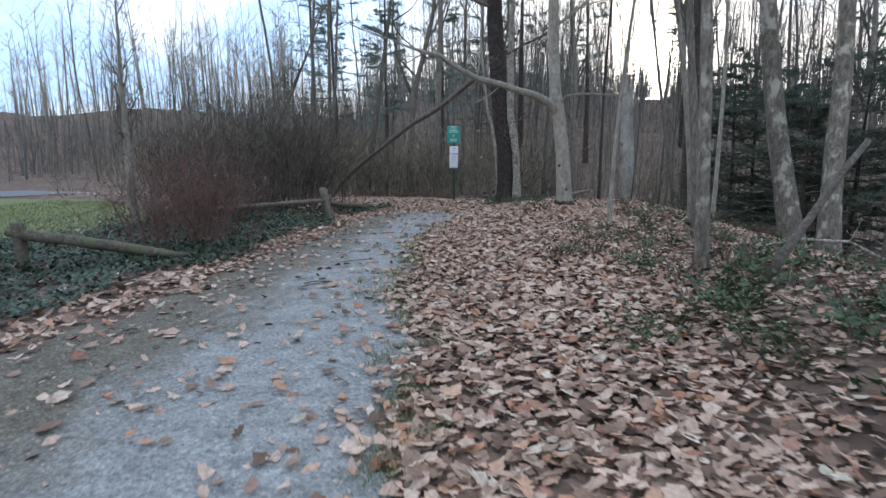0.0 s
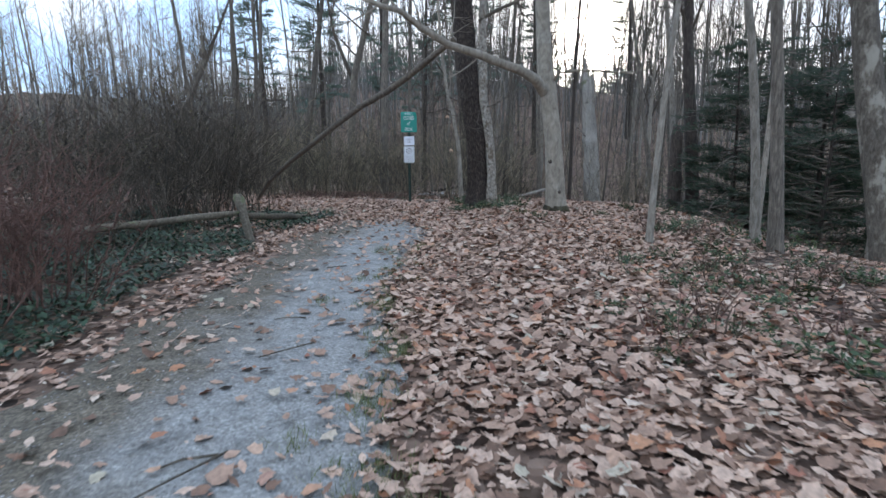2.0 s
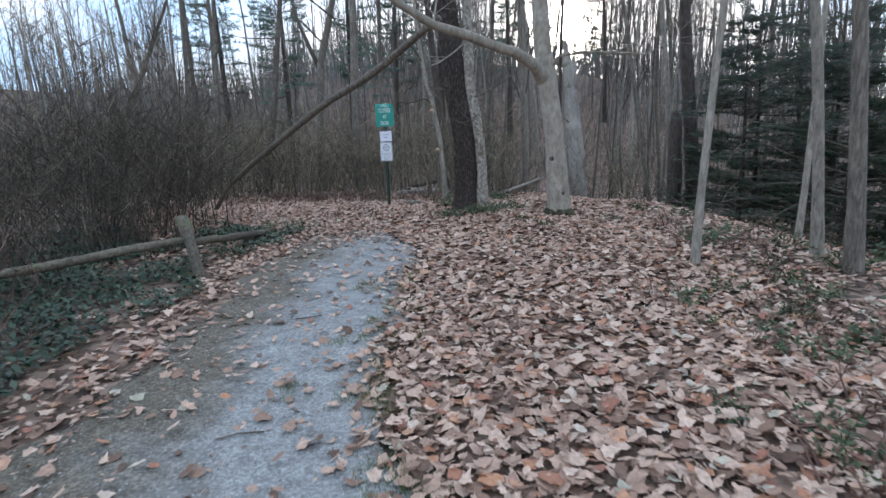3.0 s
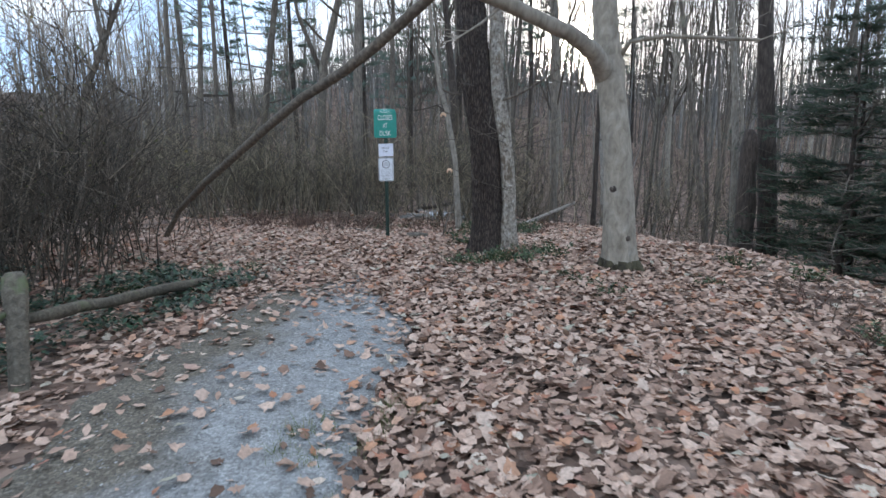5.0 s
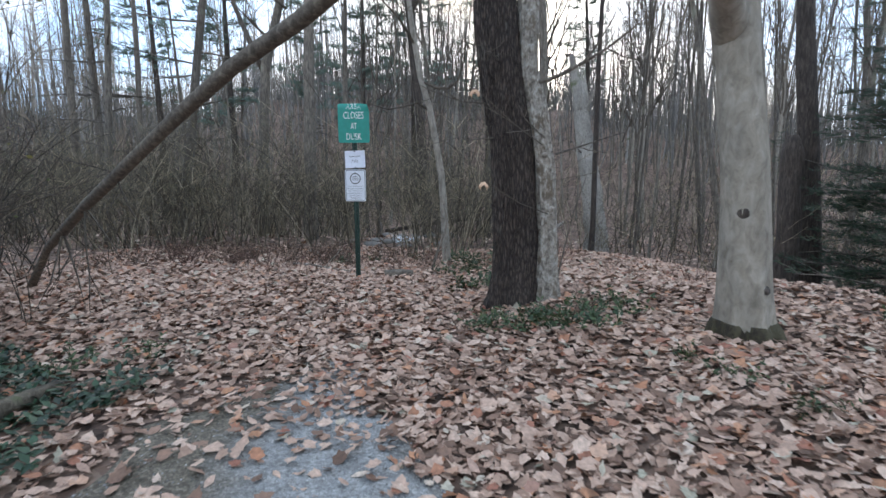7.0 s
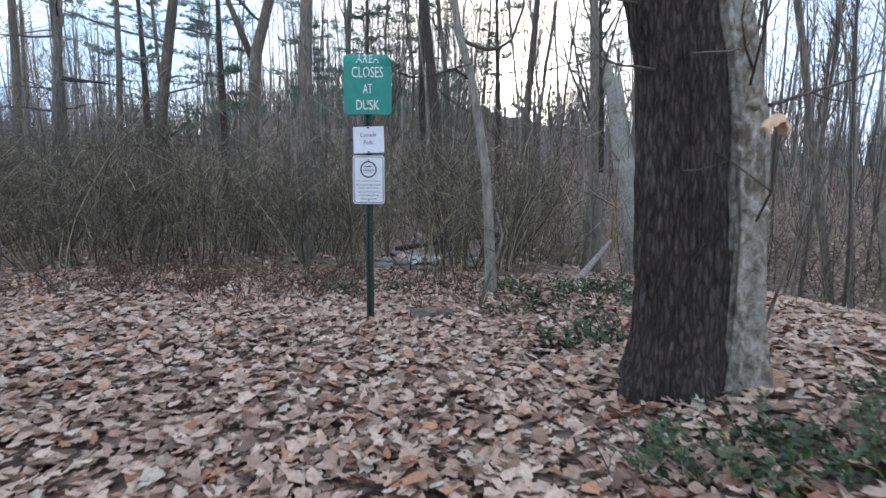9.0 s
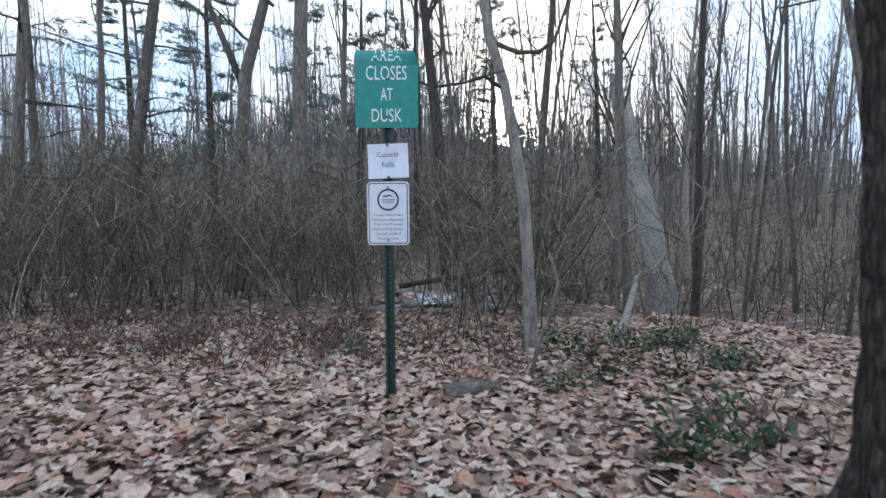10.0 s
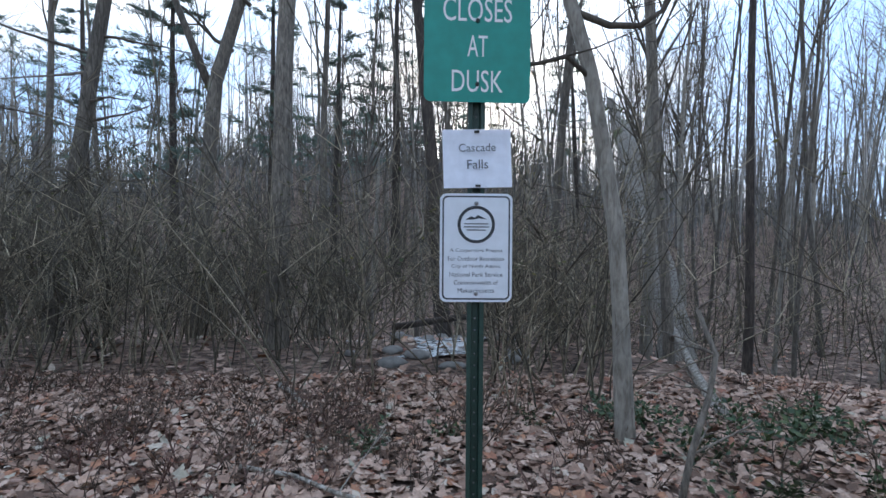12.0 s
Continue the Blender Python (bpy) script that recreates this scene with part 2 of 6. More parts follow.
M_SNAG = bark("weathered_snag", (0.085, 0.073, 0.062), (0.29, 0.265, 0.235), (0.50, 0.47, 0.43), (42, 42, 1.3), 0.03, 1.0, (0.12, 0.13, 0.075), 1.2, 0.60)
M_GREY = bark("grey_brown_bark", (0.055, 0.046, 0.038), (0.155, 0.134, 0.112), (0.30, 0.265, 0.225), (34, 34, 6), 0.008, 0.7, (0.20, 0.20, 0.16), 2.5, 0.64, stems=(0.6, 1.6))
M_DARK = bark("dark_bark", (0.022, 0.018, 0.015), (0.06, 0.047, 0.04), (0.12, 0.10, 0.085), (30, 30, 6), 0.012, 0.8)
M_SAPLING = bark("sapling_bark", (0.12, 0.105, 0.085), (0.26, 0.235, 0.20), (0.38, 0.355, 0.31), (30, 30, 8), 0.004, 0.5)
M_TWIG = bark("twig_bark", (0.042, 0.035, 0.027), (0.09, 0.076, 0.06), (0.165, 0.14, 0.112), (40, 40, 12), 0.002, 0.3)
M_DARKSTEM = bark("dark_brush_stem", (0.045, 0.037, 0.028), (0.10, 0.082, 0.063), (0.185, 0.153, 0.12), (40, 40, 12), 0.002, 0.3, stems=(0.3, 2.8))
M_BRUSH = bark("brush_stem", (0.07, 0.06, 0.043), (0.165, 0.141, 0.10), (0.31, 0.268, 0.195), (40, 40, 12), 0.002, 0.3, stems=(0.25, 3.0))
M_REDSTEM = bark("red_stem", (0.062, 0.036, 0.029), (0.14, 0.078, 0.064), (0.235, 0.145, 0.12), (40, 40, 12), 0.002, 0.3)
M_WEEDSTEM = bark("weed_stem", (0.045, 0.03, 0.022), (0.10, 0.068, 0.05), (0.18, 0.13, 0.10), (40, 40, 12), 0.002, 0.3)
M_DEADWOOD = bark("dead_wood", (0.055, 0.045, 0.036), (0.125, 0.105, 0.085), (0.24, 0.21, 0.175), (22, 22, 22), 0.008, 0.7, (0.09, 0.085, 0.05), 2.0, 0.6)
M_RAIL = bark("weathered_rail", (0.05, 0.042, 0.031), (0.12, 0.102, 0.077), (0.215, 0.19, 0.145), (26, 26, 26), 0.008, 0.7, (0.10, 0.12, 0.06), 3.0, 0.55)
M_MOSS = bark("mossy_rot", (0.02, 0.017, 0.012), (0.06, 0.05, 0.032), (0.11, 0.10, 0.05), (30, 30, 14), 0.02, 0.9, (0.08, 0.072, 0.042), 5.0, 0.5)
M_BLOTCH = bark("blotched_grey_bark", (0.07, 0.058, 0.046), (0.16, 0.138, 0.112), (0.28, 0.25, 0.21), (24, 24, 9), 0.012, 0.9, (0.34, 0.32, 0.275), 5.0, 0.54)
# grey bark of the far trees, paled to put distance haze into the colour
M_HAZEBARK = bark("haze_grey_bark", (0.12, 0.115, 0.11), (0.24, 0.228, 0.215), (0.38, 0.365, 0.345), (20, 20, 4), 0.004, 0.4, stems=(0.5, 1.5))
M_HANGING = plain("hanging_dry_leaf", (0.62, 0.40, 0.26), 0.8, scale=40, amount=0.25)
M_SIGN_GREEN = plain("green_sign_paint", (0.014, 0.265, 0.212), 0.5, scale=14, amount=0.14, relief=0.0)
M_SIGN_WHITE = plain("white_sign_paint", (0.72, 0.75, 0.80), 0.45, scale=16, amount=0.07, relief=0.0)
M_LETTER_WHITE = plain("white_lettering", (0.78, 0.80, 0.80), 0.5, scale=60, amount=0.1, relief=0.0)
M_LETTER_BLACK = plain("black_lettering", (0.03, 0.034, 0.04), 0.55, scale=60, amount=0.15, relief=0.0)
M_LETTER_GREY = plain("grey_print", (0.09, 0.10, 0.115), 0.55, scale=60, amount=0.2, relief=0.0)
M_PAPER = plain("paper_in_sleeve", (0.74, 0.77, 0.86), 0.3, scale=22, amount=0.08, relief=0.001)
M_POST = plain("green_post_paint", (0.018, 0.05, 0.038), 0.5, 0.0, 60, 0.35, 0.001)
M_STEEL = plain("bolt_steel", (0.28, 0.28, 0.28), 0.45, 0.8, 80, 0.2)
M_STEEL_DARK = plain("dark_bolt", (0.03, 0.03, 0.03), 0.5, 0.5, 80, 0.2)
M_STONE = plain("brook_stone", (0.20, 0.19, 0.175), 0.8, scale=9, amount=0.4, relief=0.01)
M_PEBBLE = leafy("pebble", [(0.0, (0.12, 0.12, 0.12)), (0.6, (0.25, 0.25, 0.25)), (1.0, (0.42, 0.42, 0.41))], 0.85)
M_LAWN = plain("lawn_turf", (0.15, 0.17, 0.06), 0.95, scale=24, amount=0.4, relief=0.02)
M_ASPHALT = plain("driveway_asphalt", (0.16, 0.165, 0.18), 0.85, scale=50, amount=0.25, relief=0.004)
M_SIDING = plain("pale_siding", (0.62, 0.63, 0.64), 0.7, scale=6, amount=0.1)
M_ROOF = plain("roof_shingle", (0.07, 0.068, 0.066), 0.9, scale=20, amount=0.35, relief=0.01)
M_GLASS = plain("window_glass", (0.03, 0.035, 0.04), 0.08, scale=3, amount=0.1, relief=0.0)


def water():
    m, n, l, b = material("brook_water", 0.06)
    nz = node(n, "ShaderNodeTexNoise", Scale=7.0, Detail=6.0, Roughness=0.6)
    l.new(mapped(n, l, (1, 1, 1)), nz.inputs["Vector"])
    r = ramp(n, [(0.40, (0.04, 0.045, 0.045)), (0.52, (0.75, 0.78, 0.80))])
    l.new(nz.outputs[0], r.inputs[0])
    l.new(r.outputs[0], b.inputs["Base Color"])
    bump(n, l, nz.outputs[0], b, 0.7, 0.05)
    return m


M_WATER = water()


# ---- geometry helpers ----
class Geo:
    """Vertices and faces of one part."""

    def __init__(self):
        self.v, self.f = [], []

    def add(self, verts, faces):
        k = len(self.v)
        self.v += [tuple(p) for p in verts]
        self.f += [tuple(i + k for i in q) for q in faces]

    def tube(self, pts, radii, sides=6, rough=0.0, rng=random, caps=True):
        pts = [Vector(p) for p in pts]
        k, n = len(self.v), len(pts)
        up = (pts[1] - pts[0]).normalized()
        a = up.orthogonal().normalized()
        for i, p in enumerate(pts):
            d = (pts[min(i + 1, n - 1)] - pts[max(i - 1, 0)]).normalized()
            a = (a - d * a.dot(d)).normalized()
            b = d.cross(a)
            for s in range(sides):
                t = 2 * math.pi * s / sides
                r = radii[i] * (1 + (rng.uniform(-rough, rough) if rough else 0))
                self.v.append(tuple(p + (a * math.cos(t) + b * math.sin(t)) * r))
        for i in range(n - 1):
            for s in range(sides):
                s2 = (s + 1) % sides
                self.f.append((k + i * sides + s, k + i * sides + s2, k + (i + 1) * sides + s2, k + (i + 1) * sides + s))
        if caps:
            self.f.append(tuple(k + s for s in reversed(range(sides))))
            self.f.append(tuple(k + (n - 1) * sides + s for s in range(sides)))

    def box(self, c, size, turn=None):
        sx, sy, sz = (q / 2 for q in size)
        t = turn or Matrix.Identity(3)
        v = [Vector(c) + t @ Vector((x * sx, y * sy, z * sz)) for x in (-1, 1) for y in (-1, 1) for z in (-1, 1)]
        self.add(v, [(0, 1, 3, 2), (4, 6, 7, 5), (0, 4, 5, 1), (2, 3, 7, 6), (0, 2, 6, 4), (1, 5, 7, 3)])

    def blade(self, p, d, side, length, width):
        p, d, side = Vector(p), Vector(d), Vector(side)
        q = p + d * length * 0.5
        self.add([p, q + side * width / 2, p + d * length, q - side * width / 2], [(0, 1, 2, 3)])

    def mesh(self, name, smooth=True):
        me = bpy.data.meshes.new(name)
        me.from_pydata(self.v, [], self.f)
        if smooth:
            me.shade_smooth()
        me.update()
        return me


def part(name, geo, mat, parent=None, label="", smooth=True):
    """Links one mesh as a part of parent, or as a thing of its own."""
    me = geo.mesh(name, smooth) if isinstance(geo, Geo) else geo
    if not me.materials:
        me.materials.append(mat)
    ob = new(name, me)
    if parent:
        ob.parent = parent
    if label:
        ob["label"] = label
    return ob


def bevelled(size, width, name):
    """A box with rounded edges, round its own middle."""
    bm = bmesh.new()
    bmesh.ops.create_cube(bm, size=1.0, matrix=Matrix.Diagonal((*size, 1)))
    bmesh.ops.bevel(bm, geom=bm.edges[:], offset=width, segments=2, affect="EDGES", profile=0.5)
    me = bpy.data.meshes.new(name)
    bm.to_mesh(me)
    bm.free()
    return me


def smooth01(t):
    t = np.clip(t, 0, 1)
    return t * t * (3 - 2 * t)


# ---- lie of the land ----
def ground_z(x, y):
    x, y = np.asarray(x, float), np.asarray(y, float)
    z = 0.02 * np.sin(x * 1.3 + 0.4 * y) * np.cos(y * 0.9) + 0.012 * np.sin(3.1 * x + 1.7 * y)
    z = z - 0.05 * np.clip(y - 15.0, 0, 6.0)
    foot = np.interp(y, [-5, 3.3, 7.5, 12, 16], [7.6, 4.1, 2.7, 1.9, 2.0])
    z = z + 0.13 * smooth01((x - foot) / 1.3) * smooth01((17.0 - y) / 2.0) * smooth01((y - 1.0) / 3.0)
    edge = np.interp(y, [-30, -5, 6.5, 14, 19.5, 23, 27, 60], [9.5, 8.8, 7.6, 5.9, 4.6, 1.5, -5.0, -40.0])
    s = (x - edge) * 0.9
    s = np.where(y > 21, np.maximum(s, (y - 22.5) * 0.8), s)
    z = z - 1.35 * smooth01(s / 5.0) * smooth01((x + 16) / 10)
    z = z + np.clip(s - 11.0, 0, 55) * 0.055
    z = z + 0.25 * smooth01((s - 4) / 6) * np.sin(x * 0.45 + 1.0) * np.cos(y * 0.38)
    # wooded hill beyond the lawn
    d = np.hypot(x, y)
    bearing = np.arctan2(-x, y + 0.0)
    w = smooth01((bearing - 0.45) / 0.6) * smooth01((2.3 - bearing) / 0.6)
    z = z + 9.0 * smooth01((d - 42) / 110) * w
    crest = np.interp(bearing, [-0.95, -0.5, -0.25, -0.07, 0.1, 0.3, 0.6, 0.9], [2.0, 4.0, 7.0, 9.0, 12.5, 11.0, 6.5, 3.0])
    z = z + (crest + 1.6 * np.sin(x * 0.06 + 1) + 0.8 * np.sin(x * 0.17)) * smooth01((y - 34) / 75) * smooth01((1.1 - np.abs(bearing)) / 0.4)
    z = z + smooth01((d - 40) / 40) * (0.8 * np.sin(x * 0.31 + 0.2 * y) + 0.6 * np.sin(y * 0.43 - 0.15 * x))
    return z


def gz(x, y):
    return float(ground_z(x, y))


def axis(lo, fine_lo, fine_hi, hi, step, grow=1.12):
    mid = list(np.arange(fine_lo, fine_hi + 1e-6, step))
    right, q, p = [], step, fine_hi
    while p < hi:
        q *= grow
        p += q
        right.append(min(p, hi))
    left, q, p = [], step, fine_lo
    while p > lo:
        q *= grow
        p -= q
        left.append(max(p, lo))
    return np.array(left[::-1] + mid + right)


def sheet(name, xs, ys, zf, keep=None):
    X, Y = np.meshgrid(xs, ys)
    Z = zf(X, Y)
    nx, ny = len(xs), len(ys)
    idx = np.arange(nx * ny).reshape(ny, nx)
    q = np.stack([idx[:-1, :-1], idx[:-1, 1:], idx[1:, 1:], idx[1:, :-1]], -1).reshape(-1, 4)
    if keep is not None:
        cx = (X[:-1, :-1] + X[1:, 1:]).ravel() / 2
        cy = (Y[:-1, :-1] + Y[1:, 1:]).ravel() / 2
        q = q[keep(cx, cy)]
    return raw_mesh(name, np.stack([X, Y, Z], -1).reshape(-1, 3), q)


def raw_mesh(name, verts, polys, smooth=True):
    """A mesh from arrays; polys: n x 3 or n x 4."""
    used, inverse = np.unique(polys.ravel(), return_inverse=True)
    verts, polys = verts[used], inverse.reshape(polys.shape)
    me = bpy.data.meshes.new(name)
    n, k = polys.shape
    me.vertices.add(len(verts))
    me.vertices.foreach_set("co", verts.astype(np.float32).ravel())
    me.loops.add(n * k)
    me.loops.foreach_set("vertex_index", polys.astype(np.int32).ravel())
    me.polygons.add(n)
    me.polygons.foreach_set("loop_start", (np.arange(n) * k).astype(np.int32))
    me.update(calc_edges=True)
    if smooth:
        me.shade_smooth()
    return me


ground_mesh = sheet("ground", axis(-900, -9, 12, 900, 0.22), axis(-900, -4, 30, 900, 0.22), ground_z)
tagged(part("ground", ground_mesh, M_LITTER), "forest floor of brown leaf litter and soil", "ground", kind="structure")

# the gravel path: left and right edges along y
PY = [-9, -4, -1, 1.2, 3.3, 4.5, 6.0, 7.5, 9.0, 10.5, 11.5, 12.3, 13.2]
PL = [5.2, 3.3, 2.2, 1.6, 1.25, 1.05, 0.85, 0.6, 0.3, 0.12, 0.2, 0.38, 0.75]
PR = [9.6, 7.3, 5.75, 4.75, 3.95, 3.45, 2.98, 2.55, 2.42, 2.25, 1.95, 1.5, 1.05]


def path_edges(y):
    wob = 0.09 * np.sin(3.1 * y) + 0.06 * np.sin(7.3 * y + 1.0)
    return np.interp(y, PY, PL) + wob, np.interp(y, PY, PR) + 0.09 * np.sin(2.3 * y + 2.0) + 0.05 * np.sin(8.1 * y)


def build_path():
    ys = np.arange(-9, 13.05, 0.12)
    us = np.linspace(0, 1, 29)
    L, R = path_edges(ys)
    X = L[:, None] + (R - L)[:, None] * us[None, :]
    Y = np.repeat(ys[:, None], len(us), 1)
    lift = 0.018 * np.minimum(1, np.minimum(us, 1 - us) * 9)[None, :] - 0.006
    Z = ground_z(X, Y) + lift + 0.004 * np.sin(9 * X) * np.sin(7 * Y)
    idx = np.arange(X.size).reshape(X.shape)
    q = np.stack([idx[:-1, :-1], idx[:-1, 1:], idx[1:, 1:], idx[1:, :-1]], -1).reshape(-1, 4)
    me = raw_mesh("gravel_path", np.stack([X, Y, Z], -1).reshape(-1, 3), q)
    at = me.attributes.new("worn", "FLOAT", "POINT")
    worn = np.clip(1 - us / 0.62, 0, 1) * 0.95 + np.clip((us - 0.86) / 0.14, 0, 1) * 0.3
    at.data.foreach_set("value", np.repeat(worn[None, :], len(ys), 0).astype(np.float32).ravel())
    tagged(part("gravel_path", me, M_GRAVEL), "grey fine gravel footpath with worn tan margin", "path", kind="structure")


build_path()

# lawn and driveway beyond the fence
def lawn_edge(y):
    return -3.95 + 0.4 * np.sin(y * 1.3) + 0.22 * np.sin(y * 3.1 + 0.7) + 0.12 * np.sin(y * 7.3)


lawn = sheet("lawn", np.arange(-15.5, -3.0, 0.15), np.arange(2.6, 15, 0.15), lambda x, y: ground_z(x, y) + 0.02,
             lambda x, y: (x < lawn_edge(y)) & (y > 3.6 + 0.5 * np.sin(x * 1.1) + 0.25 * np.sin(x * 2.7 + 1)) & (y < 12.5 + 0.4 * np.sin(x)) & (y - 4 > (-x - 16) * 0.8) & (y < 9.2 - 0.55 * (x + 4.5)))
tagged(part("lawn", lawn, M_LAWN), "mown yellow-green lawn beyond the fence", "lawn", kind="structure")
drive = sheet("driveway", np.arange(-40, -15.8, 0.6), np.arange(4, 26, 0.6), lambda x, y: ground_z(x, y) + 0.03,
              lambda x, y: (y > 9 + 0.1 * x) & (y < 24) & (y < 30 + 0.6 * x))
tagged(part("driveway", drive, M_ASPHALT), "pale grey asphalt driveway beyond the lawn", "driveway", kind="structure")


# ---- trees and shrubs ----
def bent(start, d, length, n, rng, wob=0.08, rise=0.0):
    """A wandering line from start."""
    p, d = Vector(start), Vector(d).normalized()
    out = [p.copy()]
    for _ in range(n):
        d = (d + Vector((rng.uniform(-wob, wob), rng.uniform(-wob, wob), rng.uniform(-wob, wob) + rise))).normalized()
        p = p + d * (length / n)
        out.append(p.copy())
    return out


def taper(r0, r1, n):
    return [r0 + (r1 - r0) * i / n for i in range(n + 1)]


def limb(g, start, d, length, r, rng, depth, sides=5, kids=5, rise=0.05):
    """A limb with its side twigs."""
    n = 5 if depth > 1 else 3
    pts = bent(start, d, length, n, rng, 0.16, rise)
    g.tube(pts, taper(r, max(r * 0.25, 0.003), n), max(3, sides), caps=False)
    if depth <= 0:
        return
    for _ in range(kids):
        i = rng.randint(1, n)
        base = pts[i]
        along = (pts[i] - pts[i - 1]).normalized()
        side = along.orthogonal().normalized()
        side.rotate(Matrix.Rotation(rng.uniform(0, 6.283), 3, along))
        nd = along * rng.uniform(0.5, 1.0) + side * rng.uniform(0.5, 1.0)
        limb(g, base, nd, length * rng.uniform(0.35, 0.6), r * (1 - 0.75 * i / n) * 0.55 + 0.002, rng, depth - 1, sides - 1, kids, rise)


def bare_tree(seed, height, r, lean=(0, 0), clear=0.45, limbs=14, depth=1, mat=M_GREY, name="bare_tree", wob=0.035):
    """A leafless tree with its foot at the origin: trunk and crown."""
    rng = random.Random(seed)
    thing = new(name)
    n = 12
    pts = [Vector((0, 0, -0.3))]
    d = Vector((lean[0], lean[1], 1)).normalized()
    p = Vector((0, 0, 0))
    pts.append(p.copy())
    for i in range(n):
        d = (d + Vector((rng.uniform(-wob, wob), rng.uniform(-wob, wob), 0.01))).normalized()
        p = p + d * height / n
        pts.append(p.copy())
    radii = [r * 1.35, r * 1.18] + [r * (1 - 0.88 * ((i + 1) / n) ** 1.1) for i in range(n)]
    g = Geo()
    g.tube(pts, radii, 9 if r > 0.09 else 6, 0.05, rng, caps=True)
    part("trunk", g, mat, thing)
    g = Geo()
    for _ in range(limbs):
        h = rng.uniform(clear, 0.97)
        i = 1 + h * n
        a = pts[int(i)].lerp(pts[min(int(i) + 1, n + 1)], i - int(i))
        t = rng.uniform(0, 6.283)
        ascend = rng.uniform(1.2, 3.2)
        L = height * rng.uniform(0.12, 0.26) * (1.25 - h * 0.7)
        limb(g, a, (math.cos(t), math.sin(t), ascend), L, max(0.007, r * (1.05 - h) * 0.42), rng, depth, 4, 4, 0.05)
    part("crown", g, M_TWIG, thing)
    return thing


def pine(seed, height, r, lean=(0, 0), clear=0.3, needle=0.30, density=1.0, mat=M_DARK, leaf=M_NEEDLE, name="pine_tree", droop=-0.02, whorl=4, spread=0.17, needles=6, point=1.0):
    rng = random.Random(seed)
    thing = new(name)
    n = 12
    pts = [Vector((0, 0, -0.3))] + bent((0, 0, 0), (lean[0], lean[1], 1), height, n, rng, 0.02, 0.0)
    g = Geo()
    g.tube(pts, [r * 1.3, r * 1.15] + [r * (1 - 0.93 * (i + 1) / n) for i in range(n)], 10, 0.05, rng)
    part("trunk", g, mat, thing)
    g, leaves = Geo(), Geo()
    z = clear * 0.5
    while z < 0.985:
        for k in range(whorl):
            i = 1 + min(0.985, max(0.03, z + rng.uniform(-0.028, 0.028))) * n
            a = pts[int(i)].lerp(pts[min(int(i) + 1, n + 1)], i - int(i))
            t = rng.uniform(0, 6.283)
            live = z > clear and rng.random() < 0.92
            L = height * spread * (1.12 - point * z) * rng.uniform(0.4, 1.2) * (1 + 0.3 * math.sin(t + seed))
            d = Vector((math.cos(t), math.sin(t), rng.uniform(0.05, 0.45) if live else -0.05))
            lp = bent(a, d, L, 5, rng, 0.16, droop)
            g.tube(lp, taper(0.035 * (1.2 - z), 0.006, 5), 3, caps=False)
            if not live:
                continue
            for s in range(int(9 * density)):
                j = rng.uniform(0.8, 4.99)
                base = lp[int(j)].lerp(lp[int(j) + 1], j - int(j))
                side = Vector((-d.y, d.x, 0)) * rng.choice((-1, 1))
                sd = (Vector((d.x, d.y, 0)) * rng.uniform(0.3, 0.9) + side * rng.uniform(0.4, 1) + Vector((0, 0, rng.uniform(-0.1, 0.25)))).normalized()
                sl = L * rng.uniform(0.12, 0.3)
                tip = base + sd * sl
                g.tube([base, base.lerp(tip, 0.5) + Vector((0, 0, 0.02)), tip], [0.008, 0.006, 0.003], 3, caps=False)
                for q in range(3):
                    c = base.lerp(tip, 0.35 + 0.32 * q)
                    for _ in range(needles):
                        nd = (sd + Vector((rng.uniform(-1, 1), rng.uniform(-1, 1), rng.uniform(-0.5, 0.8))) * 0.9).normalized()
                        leaves.blade(c, nd, nd.orthogonal().normalized(), needle * rng.uniform(0.6, 1.2), needle * 0.11)
        z += rng.uniform(0.035, 0.06)
    tagged(part("limbwork", g, M_GREY, thing), kind="stuff")
    tagged(part("foliage", leaves, leaf, thing), kind="stuff")
    return thing


